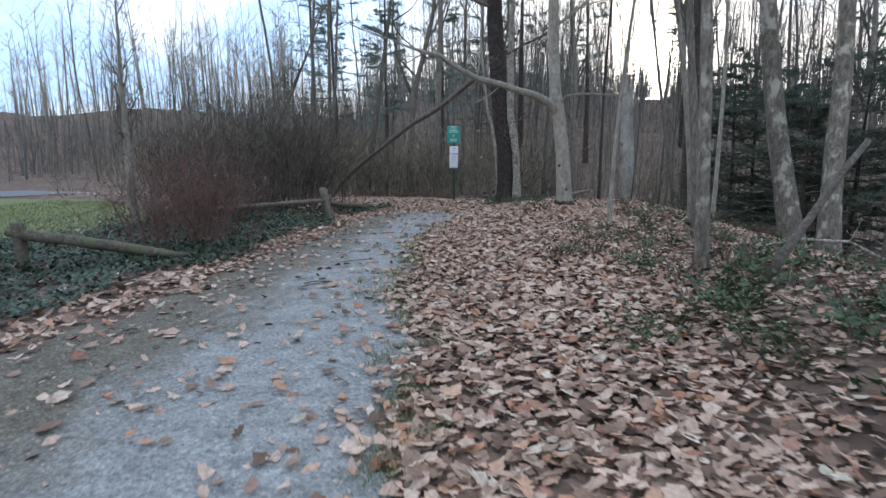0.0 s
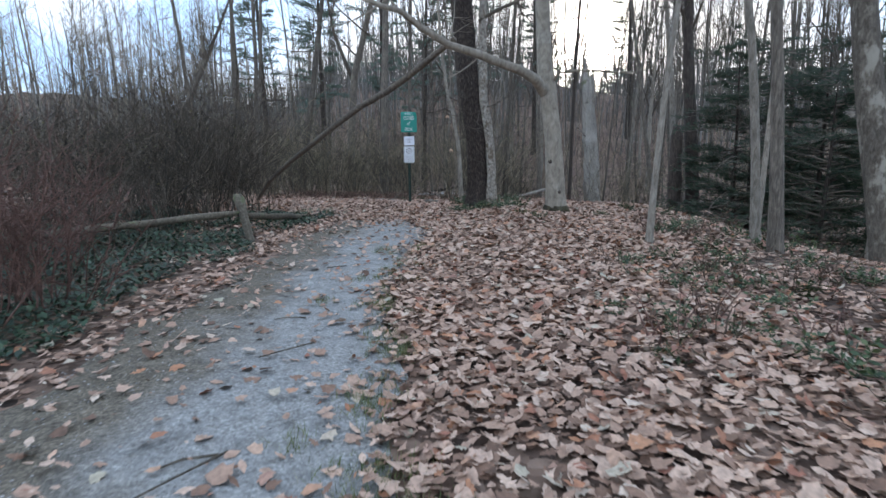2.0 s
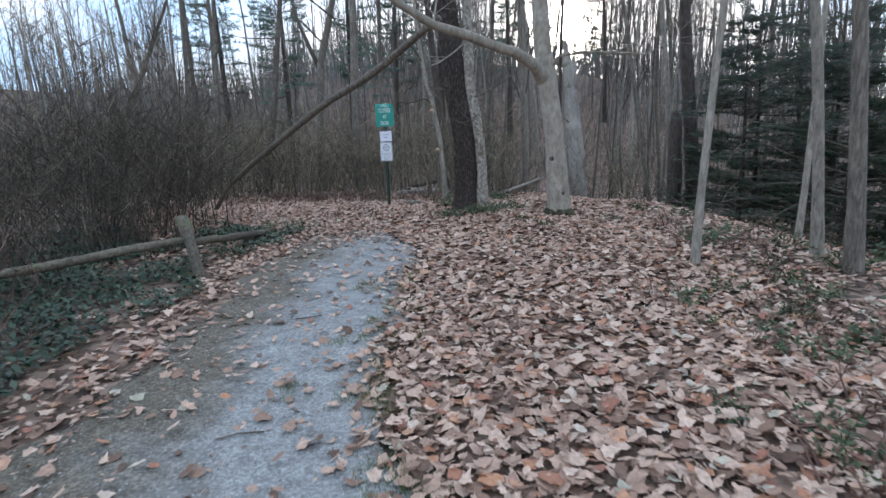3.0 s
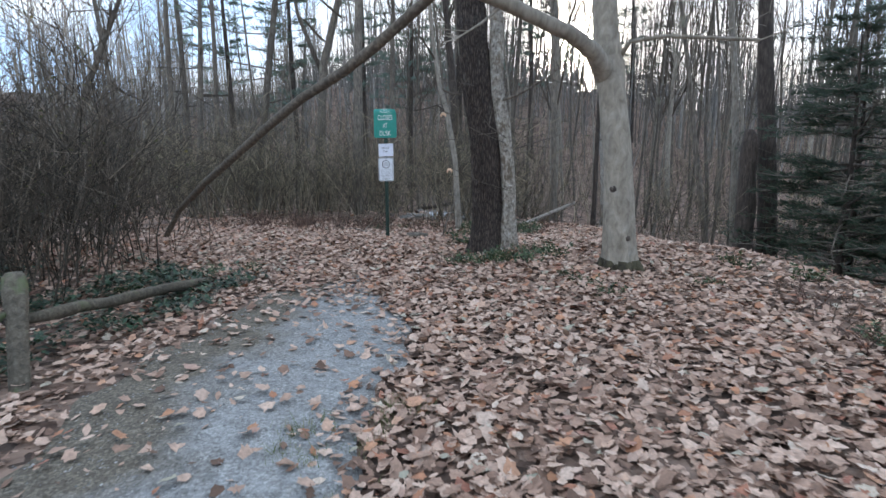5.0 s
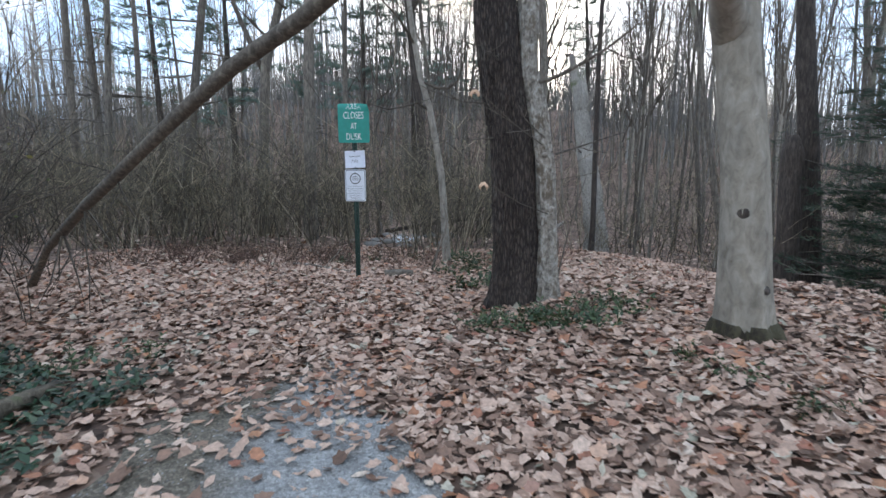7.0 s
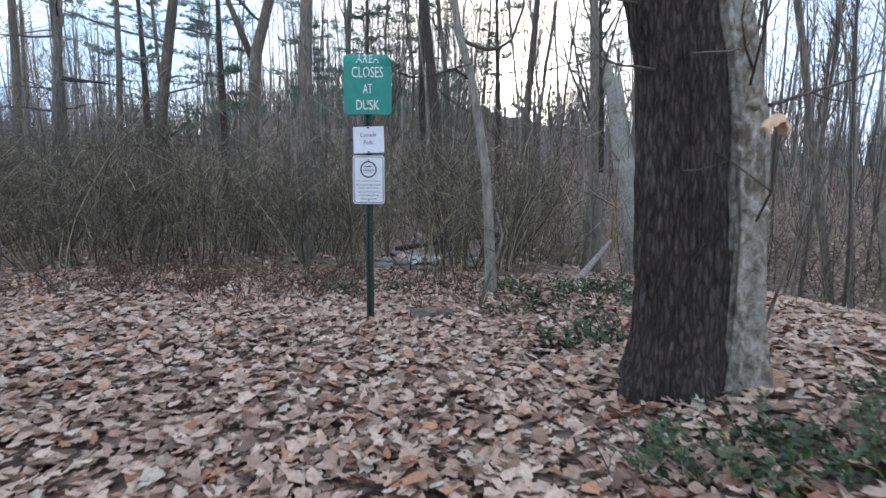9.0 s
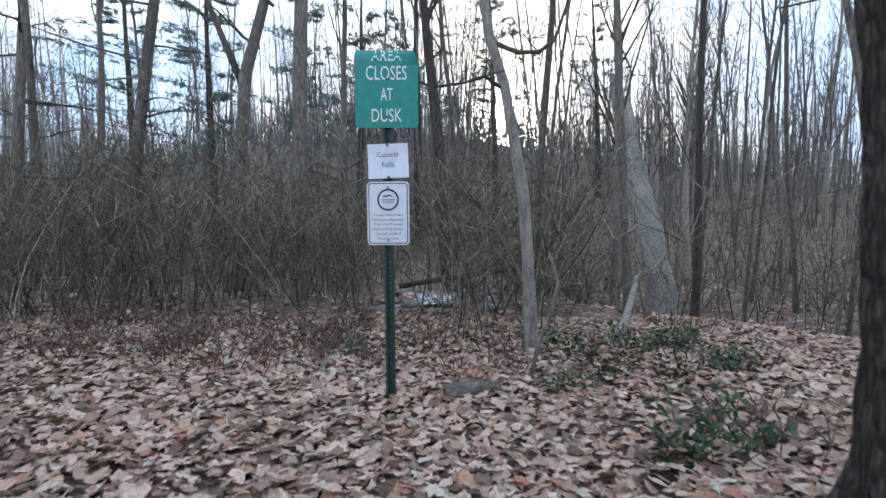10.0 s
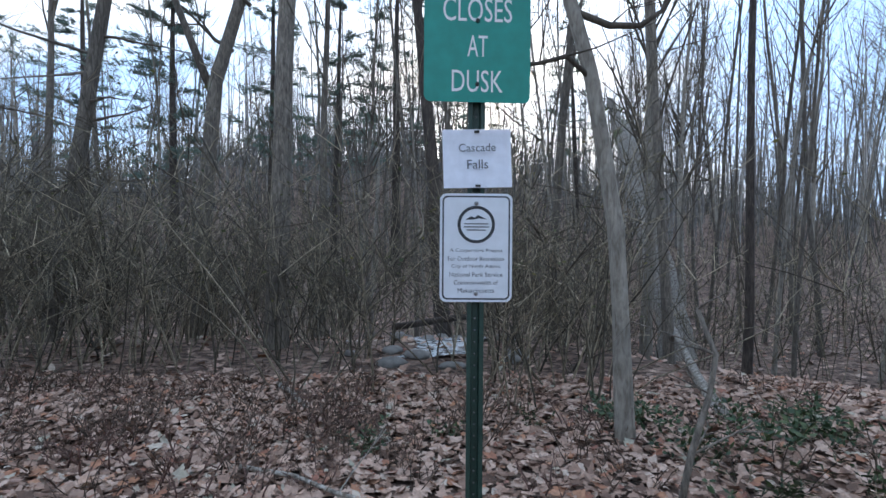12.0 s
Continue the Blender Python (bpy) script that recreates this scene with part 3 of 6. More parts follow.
def shrub(seed, stems, height, mat, spread=0.5, leaf=None, leaves=0, name="shrub", arch=0.5, kids=6, stout=(0.005, 0.016)):
    """A clump of thin arching stems."""
    rng = random.Random(seed)
    thing = new(name)
    g, lf = Geo(), Geo()
    for _ in range(stems):
        t, q = rng.uniform(0, 6.283), rng.uniform(0, spread)
        a = (q * math.cos(t), q * math.sin(t), -0.1)
        h = height * rng.uniform(0.55, 1.1)
        out = rng.uniform(0.05, arch)
        pts = bent(a, (math.cos(t + rng.uniform(-2, 2)) * out, math.sin(t + rng.uniform(-2, 2)) * out, 1), h, 6, rng, 0.2, -0.01)
        r = rng.uniform(*stout)
        g.tube(pts, taper(r, 0.003, 6), 3, caps=False)
        for _ in range(kids):
            i = rng.randint(2, 6)
            s = Vector((rng.uniform(-1, 1), rng.uniform(-1, 1), rng.uniform(0.2, 1.2)))
            tw = bent(pts[i], s, h * rng.uniform(0.15, 0.35), 3, rng, 0.2, 0.0)
            g.tube(tw, taper(0.006, 0.0025, 3), 3, caps=False)
            for _ in range(2):
                s2 = s + Vector((rng.uniform(-1, 1), rng.uniform(-1, 1), rng.uniform(-0.3, 0.8)))
                t2 = bent(tw[rng.randint(1, 3)], s2, h * rng.uniform(0.08, 0.2), 2, rng, 0.2)
                g.tube(t2, taper(0.0035, 0.0018, 2), 3, caps=False)
                if leaf and rng.random() < leaves:
                    nd = Vector((rng.uniform(-1, 1), rng.uniform(-1, 1), rng.uniform(-0.4, 0.4))).normalized()
                    lf.blade(t2[-1], nd, nd.orthogonal().normalized(), rng.uniform(0.03, 0.06), rng.uniform(0.02, 0.035))
    part("stem_clump", g, mat, thing)
    if lf.v:
        tagged(part("leaf_spray", lf, leaf, thing), kind="stuff")
    return thing


def rugged_trunk(name, spine, radii, sides, furrow, amp, seed, flare=0.0, lobes=5, step=0.05, lump=0.02):
    """A near trunk with furrows and root flare in its surface."""
    bmv, faces = [], []
    spine = [Vector(p) for p in spine]
    zs = np.concatenate([np.arange(spine[0].z, min(3.4, spine[-1].z), step), np.arange(3.4, max(3.4, spine[-1].z), step * 6)])
    off = Vector((seed * 3.1, seed * 1.7, seed * 0.9))
    for z in zs:
        for k in range(len(spine) - 1):
            if spine[k].z <= z <= spine[k + 1].z:
                u = (z - spine[k].z) / (spine[k + 1].z - spine[k].z)
                c = spine[k].lerp(spine[k + 1], u)
                r = radii[k] + (radii[k + 1] - radii[k]) * u
                break
        low = math.exp(-max(0, z - 0.02) / 0.22)
        for s in range(sides):
            t = 2 * math.pi * s / sides
            ct, st = math.cos(t), math.sin(t)
            rr = r * (1 + lump * 4 * noise.noise(Vector((ct * 1.5, st * 1.5, z * 1.4)) + off))
            if flare:
                rr *= 1 + low * flare * (0.55 + 0.45 * math.cos(lobes * t + seed))
            ridge = abs(noise.noise(Vector((ct * furrow, st * furrow, z * furrow * 0.22)) + off)) ** 0.8
            rr += amp * (ridge * 2 - 0.5)
            bmv.append((c.x + ct * rr, c.y + st * rr, z))
    n = len(zs)
    for i in range(n - 1):
        for s in range(sides):
            s2 = (s + 1) % sides
            faces.append((i * sides + s, i * sides + s2, (i + 1) * sides + s2, (i + 1) * sides + s))
    faces.append(tuple((n - 1) * sides + s for s in range(sides)))
    g = Geo()
    g.v, g.f = bmv, faces
    return g


def thing_at(name, x, y, label, category, group=""):
    e = new(name)
    e.matrix_basis = pose(x, y, gz(x, y))
    return tagged(e, label, category, group)


# the big dark tree beside the path and the pale stem at its foot
oak = thing_at("oak_tree", 2.54, 14.60, "large dark tree with deeply furrowed brown bark beside the path", "tree")
part("trunk", rugged_trunk("trunk", [(0, 0, -0.2), (0, 0, 0.6), (-0.06, 0, 1.7), (-0.2, 0, 2.5), (-0.42, 0.1, 5.0), (-0.6, 0.2, 9.0), (-0.6, 0.3, 15)],
                           [0.25, 0.232, 0.220, 0.214, 0.195, 0.165, 0.08], 150, 14.0, 0.018, 1.0, 0.50, 5, 0.03, 0.005), M_OAK, oak)
crown = Geo()
rng = random.Random(5)
for h, t, L in [(2.1, 3.6, 0.8), (2.5, 4.4, 0.7), (1.75, 4.0, 0.5), (4.2, 0.4, 2.6), (5.5, 3.4, 3.0), (6.2, 1.9, 2.8), (7.2, 5.0, 3.0), (8.5, 2.6, 2.6), (9.5, 0.2, 2.6), (11, 4.1, 2.4), (12.5, 1.2, 2.0), (13.5, 3.0, 1.8)]:
    limb(crown, (-0.06 * h + 0.24 * math.cos(t), 0.24 * math.sin(t), h), (math.cos(t), math.sin(t), 0.45 if h > 3 else -0.1), L, 0.05 if h > 3 else 0.008, rng, 2 if h > 3 else 1, 5, 4)
part("crown", crown, M_TWIG, oak)

pale = thing_at("gnarled_tree", 2.88, 14.55, "gnarled pale grey stem with knots against the dark tree", "tree")
part("trunk", rugged_trunk("trunk", [(0, 0, -0.2), (-0.01, 0, 0.4), (-0.02, 0, 0.9), (-0.06, 0.01, 1.4), (-0.12, 0.02, 1.8), (-0.24, 0.06, 2.4), (-0.26, 0.1, 3.2), (-0.3, 0.3, 5.0), (-0.2, 0.5, 8)],
                           [0.15, 0.114, 0.096, 0.105, 0.099, 0.102, 0.092, 0.065, 0.03], 64, 4.5, 0.020, 4.0, 0.35, 4, 0.035, 0.05), M_PALE, pale)
for knot in ([(0.0, -0.04, 0.95), (0.01, -0.105, 1.0), (0.0, -0.118, 1.01)], [(-0.08, -0.06, 1.52), (-0.07, -0.11, 1.55), (-0.07, -0.12, 1.555)]):
    g = Geo()
    g.tube(knot, [0.034, 0.028, 0.012], 10, 0.12)
    part("knot", g, M_PALE, pale)
o = Vector((2.88, 14.55, gz(2.88, 14.55)))
rng = random.Random(18)
for a, tip in (((2.85, 14.44, 1.05), (2.17, 13.05, 1.43)), ((2.78, 14.46, 1.75), (2.10, 12.98, 2.11))):
    a, tip = Vector(a) - o, Vector(tip) - o
    g = Geo()
    mid = a.lerp(tip, 0.55) + Vector((0.03, 0, -0.05))
    g.tube([a, a.lerp(mid, 0.5), mid, tip], [0.007, 0.006, 0.005, 0.003], 5)
    limb(g, mid, (-0.6, -0.3, 0.4), 0.35, 0.004, rng, 1, 4, 2)
    tw = part("twig", g, M_TWIG, pale)
    bm = bmesh.new()
    bmesh.ops.create_grid(bm, x_segments=7, y_segments=7, size=0.042)
    for v in bm.verts:
        x, y = v.co.x / 0.042, v.co.y / 0.042
        edge = max(0.35, 1 - 0.45 * abs(x) * abs(y))
        v.co = Vector((v.co.x * edge, v.co.y * edge * 0.8, -0.034 * x * x - 0.023 * y * y + 0.008 * math.sin(9 * x + 5 * y))) + tip + Vector((0, 0, -0.015))
    me = bpy.data.meshes.new("hanging_leaf")
    bm.to_mesh(me)
    bm.free()
    me.shade_smooth()
    part("hanging_leaf", me, M_HANGING, pale, "curled pale orange dry leaf still hanging")
g = Geo()
rng = random.Random(8)
limb(g, (-0.06, -0.05, 1.7), (-0.5, -0.9, 0.5), 0.7, 0.010, rng, 1, 4, 3)
limb(g, (0.05, 0.0, 1.55), (1, 0.1, 0.1), 0.8, 0.016, rng, 1, 4, 3, 0.12)
limb(g, (-0.2, 0.0, 2.25), (1, -0.1, 0.15), 1.3, 0.025, rng, 2, 5, 3, 0.08)
limb(g, (0.1, 0.05, 0.2), (0.1, -0.1, 1), 1.2, 0.012, rng, 0, 4, 0, 0.02)
part("branchwork", g, M_GREY, pale)

# the smooth grey tree with the long limb over the path
beech = thing_at("beech_tree", 4.36, 13.36, "smooth pale grey tree with a long limb reaching over the path", "tree")
part("trunk", rugged_trunk("trunk", [(0, 0, -0.2), (-0.02, 0, 0.3), (-0.12, 0, 1.5), (-0.22, 0, 2.2), (-0.29, 0, 2.6), (-0.34, 0, 3.0), (-0.42, 0, 4.1), (-0.5, 0.1, 7), (-0.4, 0.2, 12)],
                           [0.205, 0.195, 0.172, 0.158, 0.178, 0.145, 0.135, 0.10, 0.04], 72, 2.0, 0.006, 2.0, 0.32, 6, 0.04, 0.022), M_BEECH, beech)
o = Vector((4.36, 13.36, gz(4.36, 13.36)))
g = Geo()
lp = [Vector(q) - o for q in [(4.14, 13.50, 2.36), (4.02, 13.28, 2.58), (3.86, 13.02, 2.76), (3.57, 12.67, 2.90), (3.20, 12.33, 2.99), (2.88, 12.05, 3.09), (2.38, 11.60, 3.20), (1.98, 11.25, 3.42), (1.68, 10.98, 3.64), (1.40, 10.72, 3.68), (1.08, 10.44, 3.78)]]
g.tube(lp, [0.12, 0.125, 0.102, 0.085, 0.078, 0.074, 0.066, 0.056, 0.046, 0.040, 0.028], 16, 0.07)
part("limb", g, M_BEECH, beech)
g = Geo()
rng = random.Random(3)
tw = [Vector(q) - o for q in [(4.2, 13.3, 2.75), (4.3, 13.25, 2.90), (4.68, 13.2, 2.94), (5.2, 13.2, 2.90), (5.7, 13.2, 2.86)]]
g.tube(tw, [0.035, 0.026, 0.024, 0.022, 0.020], 8, 0.04)
for k, dd in [(2, (0.6, -0.2, 0.5)), (3, (0.8, 0.2, 0.3)), (4, (0.8, 0.1, 0.2))]:
    limb(g, tw[k], dd, 0.8, 0.010, rng, 1, 4, 3)
for k, dd, L in [(5, (-0.5, -0.4, -0.9), 0.9), (7, (-0.2, -0.7, 0.8), 1.2), (8, (-0.8, 0.3, 0.9), 1.3), (10, (-1, -0.7, 0.3), 1.6), (9, (-0.6, -0.6, -0.5), 1.0), (6, (0.2, 0.8, 0.9), 1.0)]:
    limb(g, lp[k], dd, L, 0.018, rng, 2, 5, 3)
for h, t in [(4.5, 0.5), (5.5, 2.5), (6.4, 4.3), (7.3, 1.3), (8.2, 3.3), (9.2, 5.5), (10, 2.0), (11, 0.3)]:
    limb(g, (-0.45, 0.1, h), (math.cos(t), math.sin(t), 0.8), 2.6, 0.05, rng, 2, 5, 4)
tagged(part("branchwork", g, M_BEECH, beech), kind="stuff")
for q, s in [((4.36 - 0.17, 13.36 - 0.155, 1.16), 0.052), ((4.36 + 0.02, 13.36 - 0.205, 0.55), 0.03)]:
    c = Vector(q) - o
    g = Geo()
    g.tube([c + Vector((0.02, 0.03, 0)), c + Vector((0, -0.006, 0))], [s * 1.3, s * 0.8], 9, 0.12)
    part("knot", g, M_DARK, beech, "dark bark scar")

part("foot_moss", rugged_trunk("foot", [(0, 0, -0.1), (-0.01, 0, 0.1), (-0.02, 0, 0.17)], [0.222, 0.213, 0.196], 72, 5.0, 0.012, 2.0, 0.36, 6, 0.02, 0.03), M_MOSS, beech, "dark mossy rotten bark at the foot")

# the dead pole that leans on the limb
pole = thing_at("leaning_dead_trunk", -3.55, 15.19, "thin dead trunk leaning across on the limb of the grey tree", "fallen tree")
o = Vector((-3.55, 15.19, gz(-3.55, 15.19)))
pp = [Vector(q) - o for q in [(-3.72, 15.28, -0.12), (-3.32, 15.06, 0.28), (-3.02, 14.90, 0.59), (-2.64, 14.70, 0.82), (-2.13, 14.43, 1.13), (-1.50, 14.09, 1.46), (-0.58, 13.60, 1.95), (0.17, 13.20, 2.32), (0.88, 12.83, 2.58), (1.35, 12.58, 2.80), (2.17, 12.14, 3.25), (2.42, 12.0, 3.38)]]
g = Geo()
g.tube(pp, [0.048, 0.05, 0.046, 0.056, 0.058, 0.060, 0.062, 0.064, 0.062, 0.060, 0.056, 0.05], 14, 0.06)
part("trunk", g, M_DEADWOOD, pole)
g = Geo()
rng = random.Random(11)
for k, dd, L in [(3, (0.45, -0.3, -1), 0.9), (4, (0.4, -0.3, -1), 1.15), (3, (0.1, -0.4, -0.9), 0.9), (2, (-0.3, -0.2, 0.9), 0.8), (4, (0.5, -0.2, -0.6), 0.7), (1, (0.2, -0.5, 0.8), 0.7), (5, (0.2, -0.3, -0.9), 0.5)]:
    g = Geo()
    limb(g, pp[k], dd, L, 0.014, rng, 1, 4, 3, 0.0)
    part("branch", g, M_TWIG, pole)

# trees seen one by one: x, y, height, radius, lean, clear part, seed, material, label
SEEN = [
    (-2.2, 22.4, 17, 0.17, (0.03, 0.05), 0.42, 21, M_GREY, "tall straight dark-barked tree behind the thicket"),
    (-5.9, 22.8, 17, 0.14, (0.14, 0.0), 0.40, 24, M_GREY, "dark tree leaning slightly over the thicket"),
    (-7.6, 22.2, 16, 0.105, (0.10, 0.0), 0.45, 25, M_GREY, "slim grey tree behind the thicket"),
    (-9.2, 23.2, 17, 0.105, (0.07, 0.0), 0.45, 26, M_GREY, "slim grey tree behind the thicket"),
    (-3.4, 31.0, 19, 0.14, (0.0, 0.0), 0.4, 27, M_GREY, "tall dark straight tree in the woods"),
    (-11.7, 27.8, 19, 0.15, (0.06, 0.0), 0.4, 28, M_GREY, "tall grey tree in the woods"),
    (-14.9, 35.0, 20, 0.17, (0.04, 0.0), 0.4, 29, M_GREY, "tall grey tree in the woods"),
    (8.7, 19.6, 15, 0.22, (-0.06, 0.03), 0.4, 30, M_DARK, "dark rough-barked tree in the hollow"),
    (6.98, 9.9, 8, 0.065, (-0.06, 0.02), 0.42, 31, M_SAPLING, "slim pale sapling on the leafy bank"),
    (6.96, 9.2, 9, 0.085, (-0.05, 0.0), 0.45, 32, M_GREY, "slim grey sapling on the leafy bank"),
    (5.5, 9.4, 9, 0.045, (0.02, 0.02), 0.4, 33, M_SAPLING, "slim pale sapling on the leafy bank"),
    (8.65, 9.85, 12, 0.19, (-0.20, 0.10), 0.38, 34, M_BLOTCH, "pale grey tree leaning over the bank"),
    (6.46, 5.15, 11, 0.066, (-0.06, -0.03), 0.4, 35, M_BLOTCH, "pale blotched tree on the bank"),
    (9.44, 10.6, 13, 0.19, (-0.01, 0.03), 0.4, 36, M_BLOTCH, "grey tree on the bank"),
    (-3.9, 7.6, 4.5, 0.09, (-0.02, 0.0), 0.30, 37, M_SAPLING, "small pale tree standing in the groundcover"),
    (-8.6, 17.2, 8, 0.11, (0.55, 0.1), 0.3, 38, M_GREY, "bent tree leaning over the thicket"),
    (7.6, 11.6, 10, 0.045, (0.04, 0.0), 0.4, 39, M_SAPLING, "thin sapling below the bank"),
    (3.9, 22.6, 14, 0.09, (-0.02, 0.05), 0.45, 40, M_GREY, "slim grey tree beyond the bank"),
    (5.0, 22.4, 15, 0.075, (0.03, 0.0), 0.45, 41, M_DARK, "dark slim tree beyond the bank"),
    (2.4, 24.5, 16, 0.10, (0.03, 0.0), 0.5, 42, M_GREY, "slim grey tree beyond the brook"),
    (0.45, 27.5, 15, 0.22, (-0.02, 0.0), 0.5, 43, M_DARK, "dark tree at the brook"),
]
for x, y, h, r, lean, clear, seed, mat, label in SEEN:
    if seed in (24, 25, 28):
        tr = pine(seed, h, r, lean, 0.34, 0.17, 0.8, mat, M_NEEDLE, "pine_tree", 0.02, 2, 0.15, 7)
    else:
        tr = bare_tree(seed, h, r, lean, clear, 18, 2 if y < 24 else 1, mat)
    tr.matrix_basis = pose(x, y, gz(x, y))
    tagged(tr, label, "tree")

# thin crooked tree behind the sign
thin = thing_at("crooked_tree", 1.58, 18.2, "thin pale crooked tree behind the sign", "tree")
o = Vector((1.58, 18.2, gz(1.58, 18.2)))
tp = [Vector(q) - o for q in [(1.60, 18.2, -0.4), (1.58, 18.2, 0.0), (1.54, 18.2, 0.8), (1.50, 18.2, 1.4), (1.40, 18.2, 2.0), (1.30, 18.2, 2.55), (1.15, 18.2, 3.05), (1.0, 18.25, 4.0), (0.85, 18.3, 5.5), (0.9, 18.4, 7.5), (0.8, 18.5, 10.0)]]
g = Geo()
g.tube(tp, [0.085, 0.075, 0.062, 0.058, 0.056, 0.055, 0.05, 0.045, 0.038, 0.028, 0.012], 12, 0.05)
part("trunk", g, M_SAPLING, thin)
rng = random.Random(22)
for pts, r in (([(1.30, 18.2, 2.5), (1.10, 18.1, 2.62), (0.90, 18.05, 2.55), (0.62, 18.0, 2.50), (0.35, 17.95, 2.58)], 0.022), ([(1.17, 18.2, 2.98), (1.42, 18.15, 2.86), (1.62, 18.1, 2.84), (1.78, 18.1, 2.95), (1.90, 18.1, 3.3), (1.95, 18.1, 3.9)], 0.028), ([(1.05, 18.2, 3.6), (0.8, 18.1, 4.0), (0.4, 18.0, 4.4), (0.1, 17.9, 5.0)], 0.022)):
    g = Geo()
    q = [Vector(p) - o for p in pts]
    g.tube(q, taper(r, r * 0.4, len(q) - 1), 7, 0.05)
    for i in range(1, len(q)):
        limb(g, q[i], (rng.uniform(-1, 1), rng.uniform(-0.6, 0.3), rng.uniform(0.2, 1)), 0.6, 0.008, rng, 1, 4, 3)
    part("limb", g, M_TWIG, thin)
g = Geo()
for h in (5, 5.6, 6.3, 7, 7.6, 8.3, 9):
    limb(g, (-0.7, 0.2, h), (rng.uniform(-1, 1), rng.uniform(-1, 1), 0.9), 1.8, 0.02, rng, 2, 4, 3)
part("crown", g, M_TWIG, thin)

# forked tree beyond the thicket
fork = thing_at("forked_tree", -4.9, 26.0, "tall grey tree forking into two heavy limbs", "tree")
o = Vector((-4.9, 26.0, gz(-4.9, 26.0)))
rng = random.Random(23)
g = Geo()
g.tube([Vector(q) - o for q in [(-5.0, 26, -1.6), (-4.95, 26, -0.4), (-4.85, 26.05, 2.0), (-4.65, 26.15, 4.8), (-4.2, 26.2, 6.4), (-3.6, 26.2, 8.5), (-3.2, 26.3, 12), (-3.0, 26.3, 17)]], [0.23, 0.19, 0.165, 0.155, 0.125, 0.11, 0.08, 0.03], 14, 0.05, rng)
part("trunk", g, M_GREY, fork)
for pts, r in (([(-4.7, 26.15, 4.5), (-5.1, 26.1, 5.5), (-5.5, 26.0, 6.6), (-5.75, 26.0, 8.0), (-5.6, 26.0, 10.5), (-5.9, 26.0, 14)], 0.095),):
    g = Geo()
    g.tube([Vector(p) - o for p in pts], taper(r, 0.03, len(pts) - 1), 10, 0.05, rng)
    part("limb", g, M_GREY, fork)
g = Geo()
for x, h in ((0.6, 6), (1.0, 7), (1.3, 8.3), (1.5, 9.5), (1.7, 11), (1.8, 12.5), (1.9, 14), (-0.7, 8), (-0.8, 9), (-0.7, 10.5), (-0.8, 12), (-0.9, 13.5)):
    t = rng.uniform(0, 6.283)
    limb(g, (x, 0.2, h + 0.6), (math.cos(t), math.sin(t), 0.7), 2.6, 0.05, rng, 2, 5, 4)
part("crown", g, M_TWIG, fork)

# broken pale snag
snag = thing_at("dead_snag", 6.3, 27.3, "broad weathered pale dead tree with a broken top", "dead tree")
part("trunk", rugged_trunk("trunk", [(0, 0, -0.3), (0.0, 0.5, 1), (-0.06, 1.7, 3), (-0.16, 2.9, 5), (-0.28, 3.8, 6.6), (-0.42, 4.4, 7.8)], [0.42, 0.37, 0.33, 0.28, 0.20, 0.05], 72, 9.0, 0.045, 6.0, 0.12, 5, 0.10, 0.05), M_SNAG, snag)
g = Geo()
rng = random.Random(14)
for k in range(9):
    g = Geo()
    t = 2 * math.pi * k / 9 + rng.uniform(-0.2, 0.2)
    h = rng.uniform(0.5, 2.3)
    q = Vector((-0.16 + 0.22 * math.cos(t), 3.05 + 0.22 * math.sin(t), 5.2))
    g.tube([q, q + Vector((0.03, 0.3, 0.55)), q + Vector((0.02 - 0.05 * math.cos(t), 0.3 + 0.5 * h, 0.55 + h))], [0.12, 0.085, 0.008], 5, 0.1, rng)
    part("splinter", g, M_SNAG, snag)
g = Geo()
limb(g, (-0.16, 2.9, 5), (0.5, -0.3, 0.8), 2.0, 0.06, rng, 1, 5, 3)
part("branch", g, M_SNAG, snag)
g = Geo()
limb(g, (-0.08, 2.0, 3.4), (-0.7, -0.3, 0.5), 1.2, 0.05, rng, 1, 5, 2)
part("branch", g, M_SNAG, snag)
stump = thing_at("broken_stump", 8.05, 19.3, "dark broken stump against the rough-barked tree", "stump")
part("trunk", rugged_trunk("trunk", [(0, 0, -0.3), (-0.05, 0, 1.5), (-0.1, 0, 2.9), (-0.14, 0, 3.3)], [0.24, 0.19, 0.17, 0.06], 28, 4.0, 0.02, 7.0, 0.3, 5, 0.1, 0.05), M_DARK, stump)

# conifers
for x, y, h, r, seed, lean in [(-11.3, 38, 17, 0.25, 61, (0, 0)), (-5.0, 42, 18, 0.22, 69, (0, 0)), (-9.5, 46, 21, 0.28, 62, (0, 0)), (-2.0, 44, 22, 0.3, 63, (0.02, 0)), (3.0, 52, 21, 0.27, 65, (0, 0)), (-19, 44, 20, 0.26, 66, (0, 0)), (12, 58, 22, 0.28, 67, (0, 0))]:
    tr = pine(seed, h, r, lean, 0.28, 0.27, 1.35, needles=9, spread=0.22)
    tr.matrix_basis = pose(x, y, gz(x, y))
    tagged(tr, "tall white pine with open blue-green needle crown", "pine tree", "tall pines in the woods")
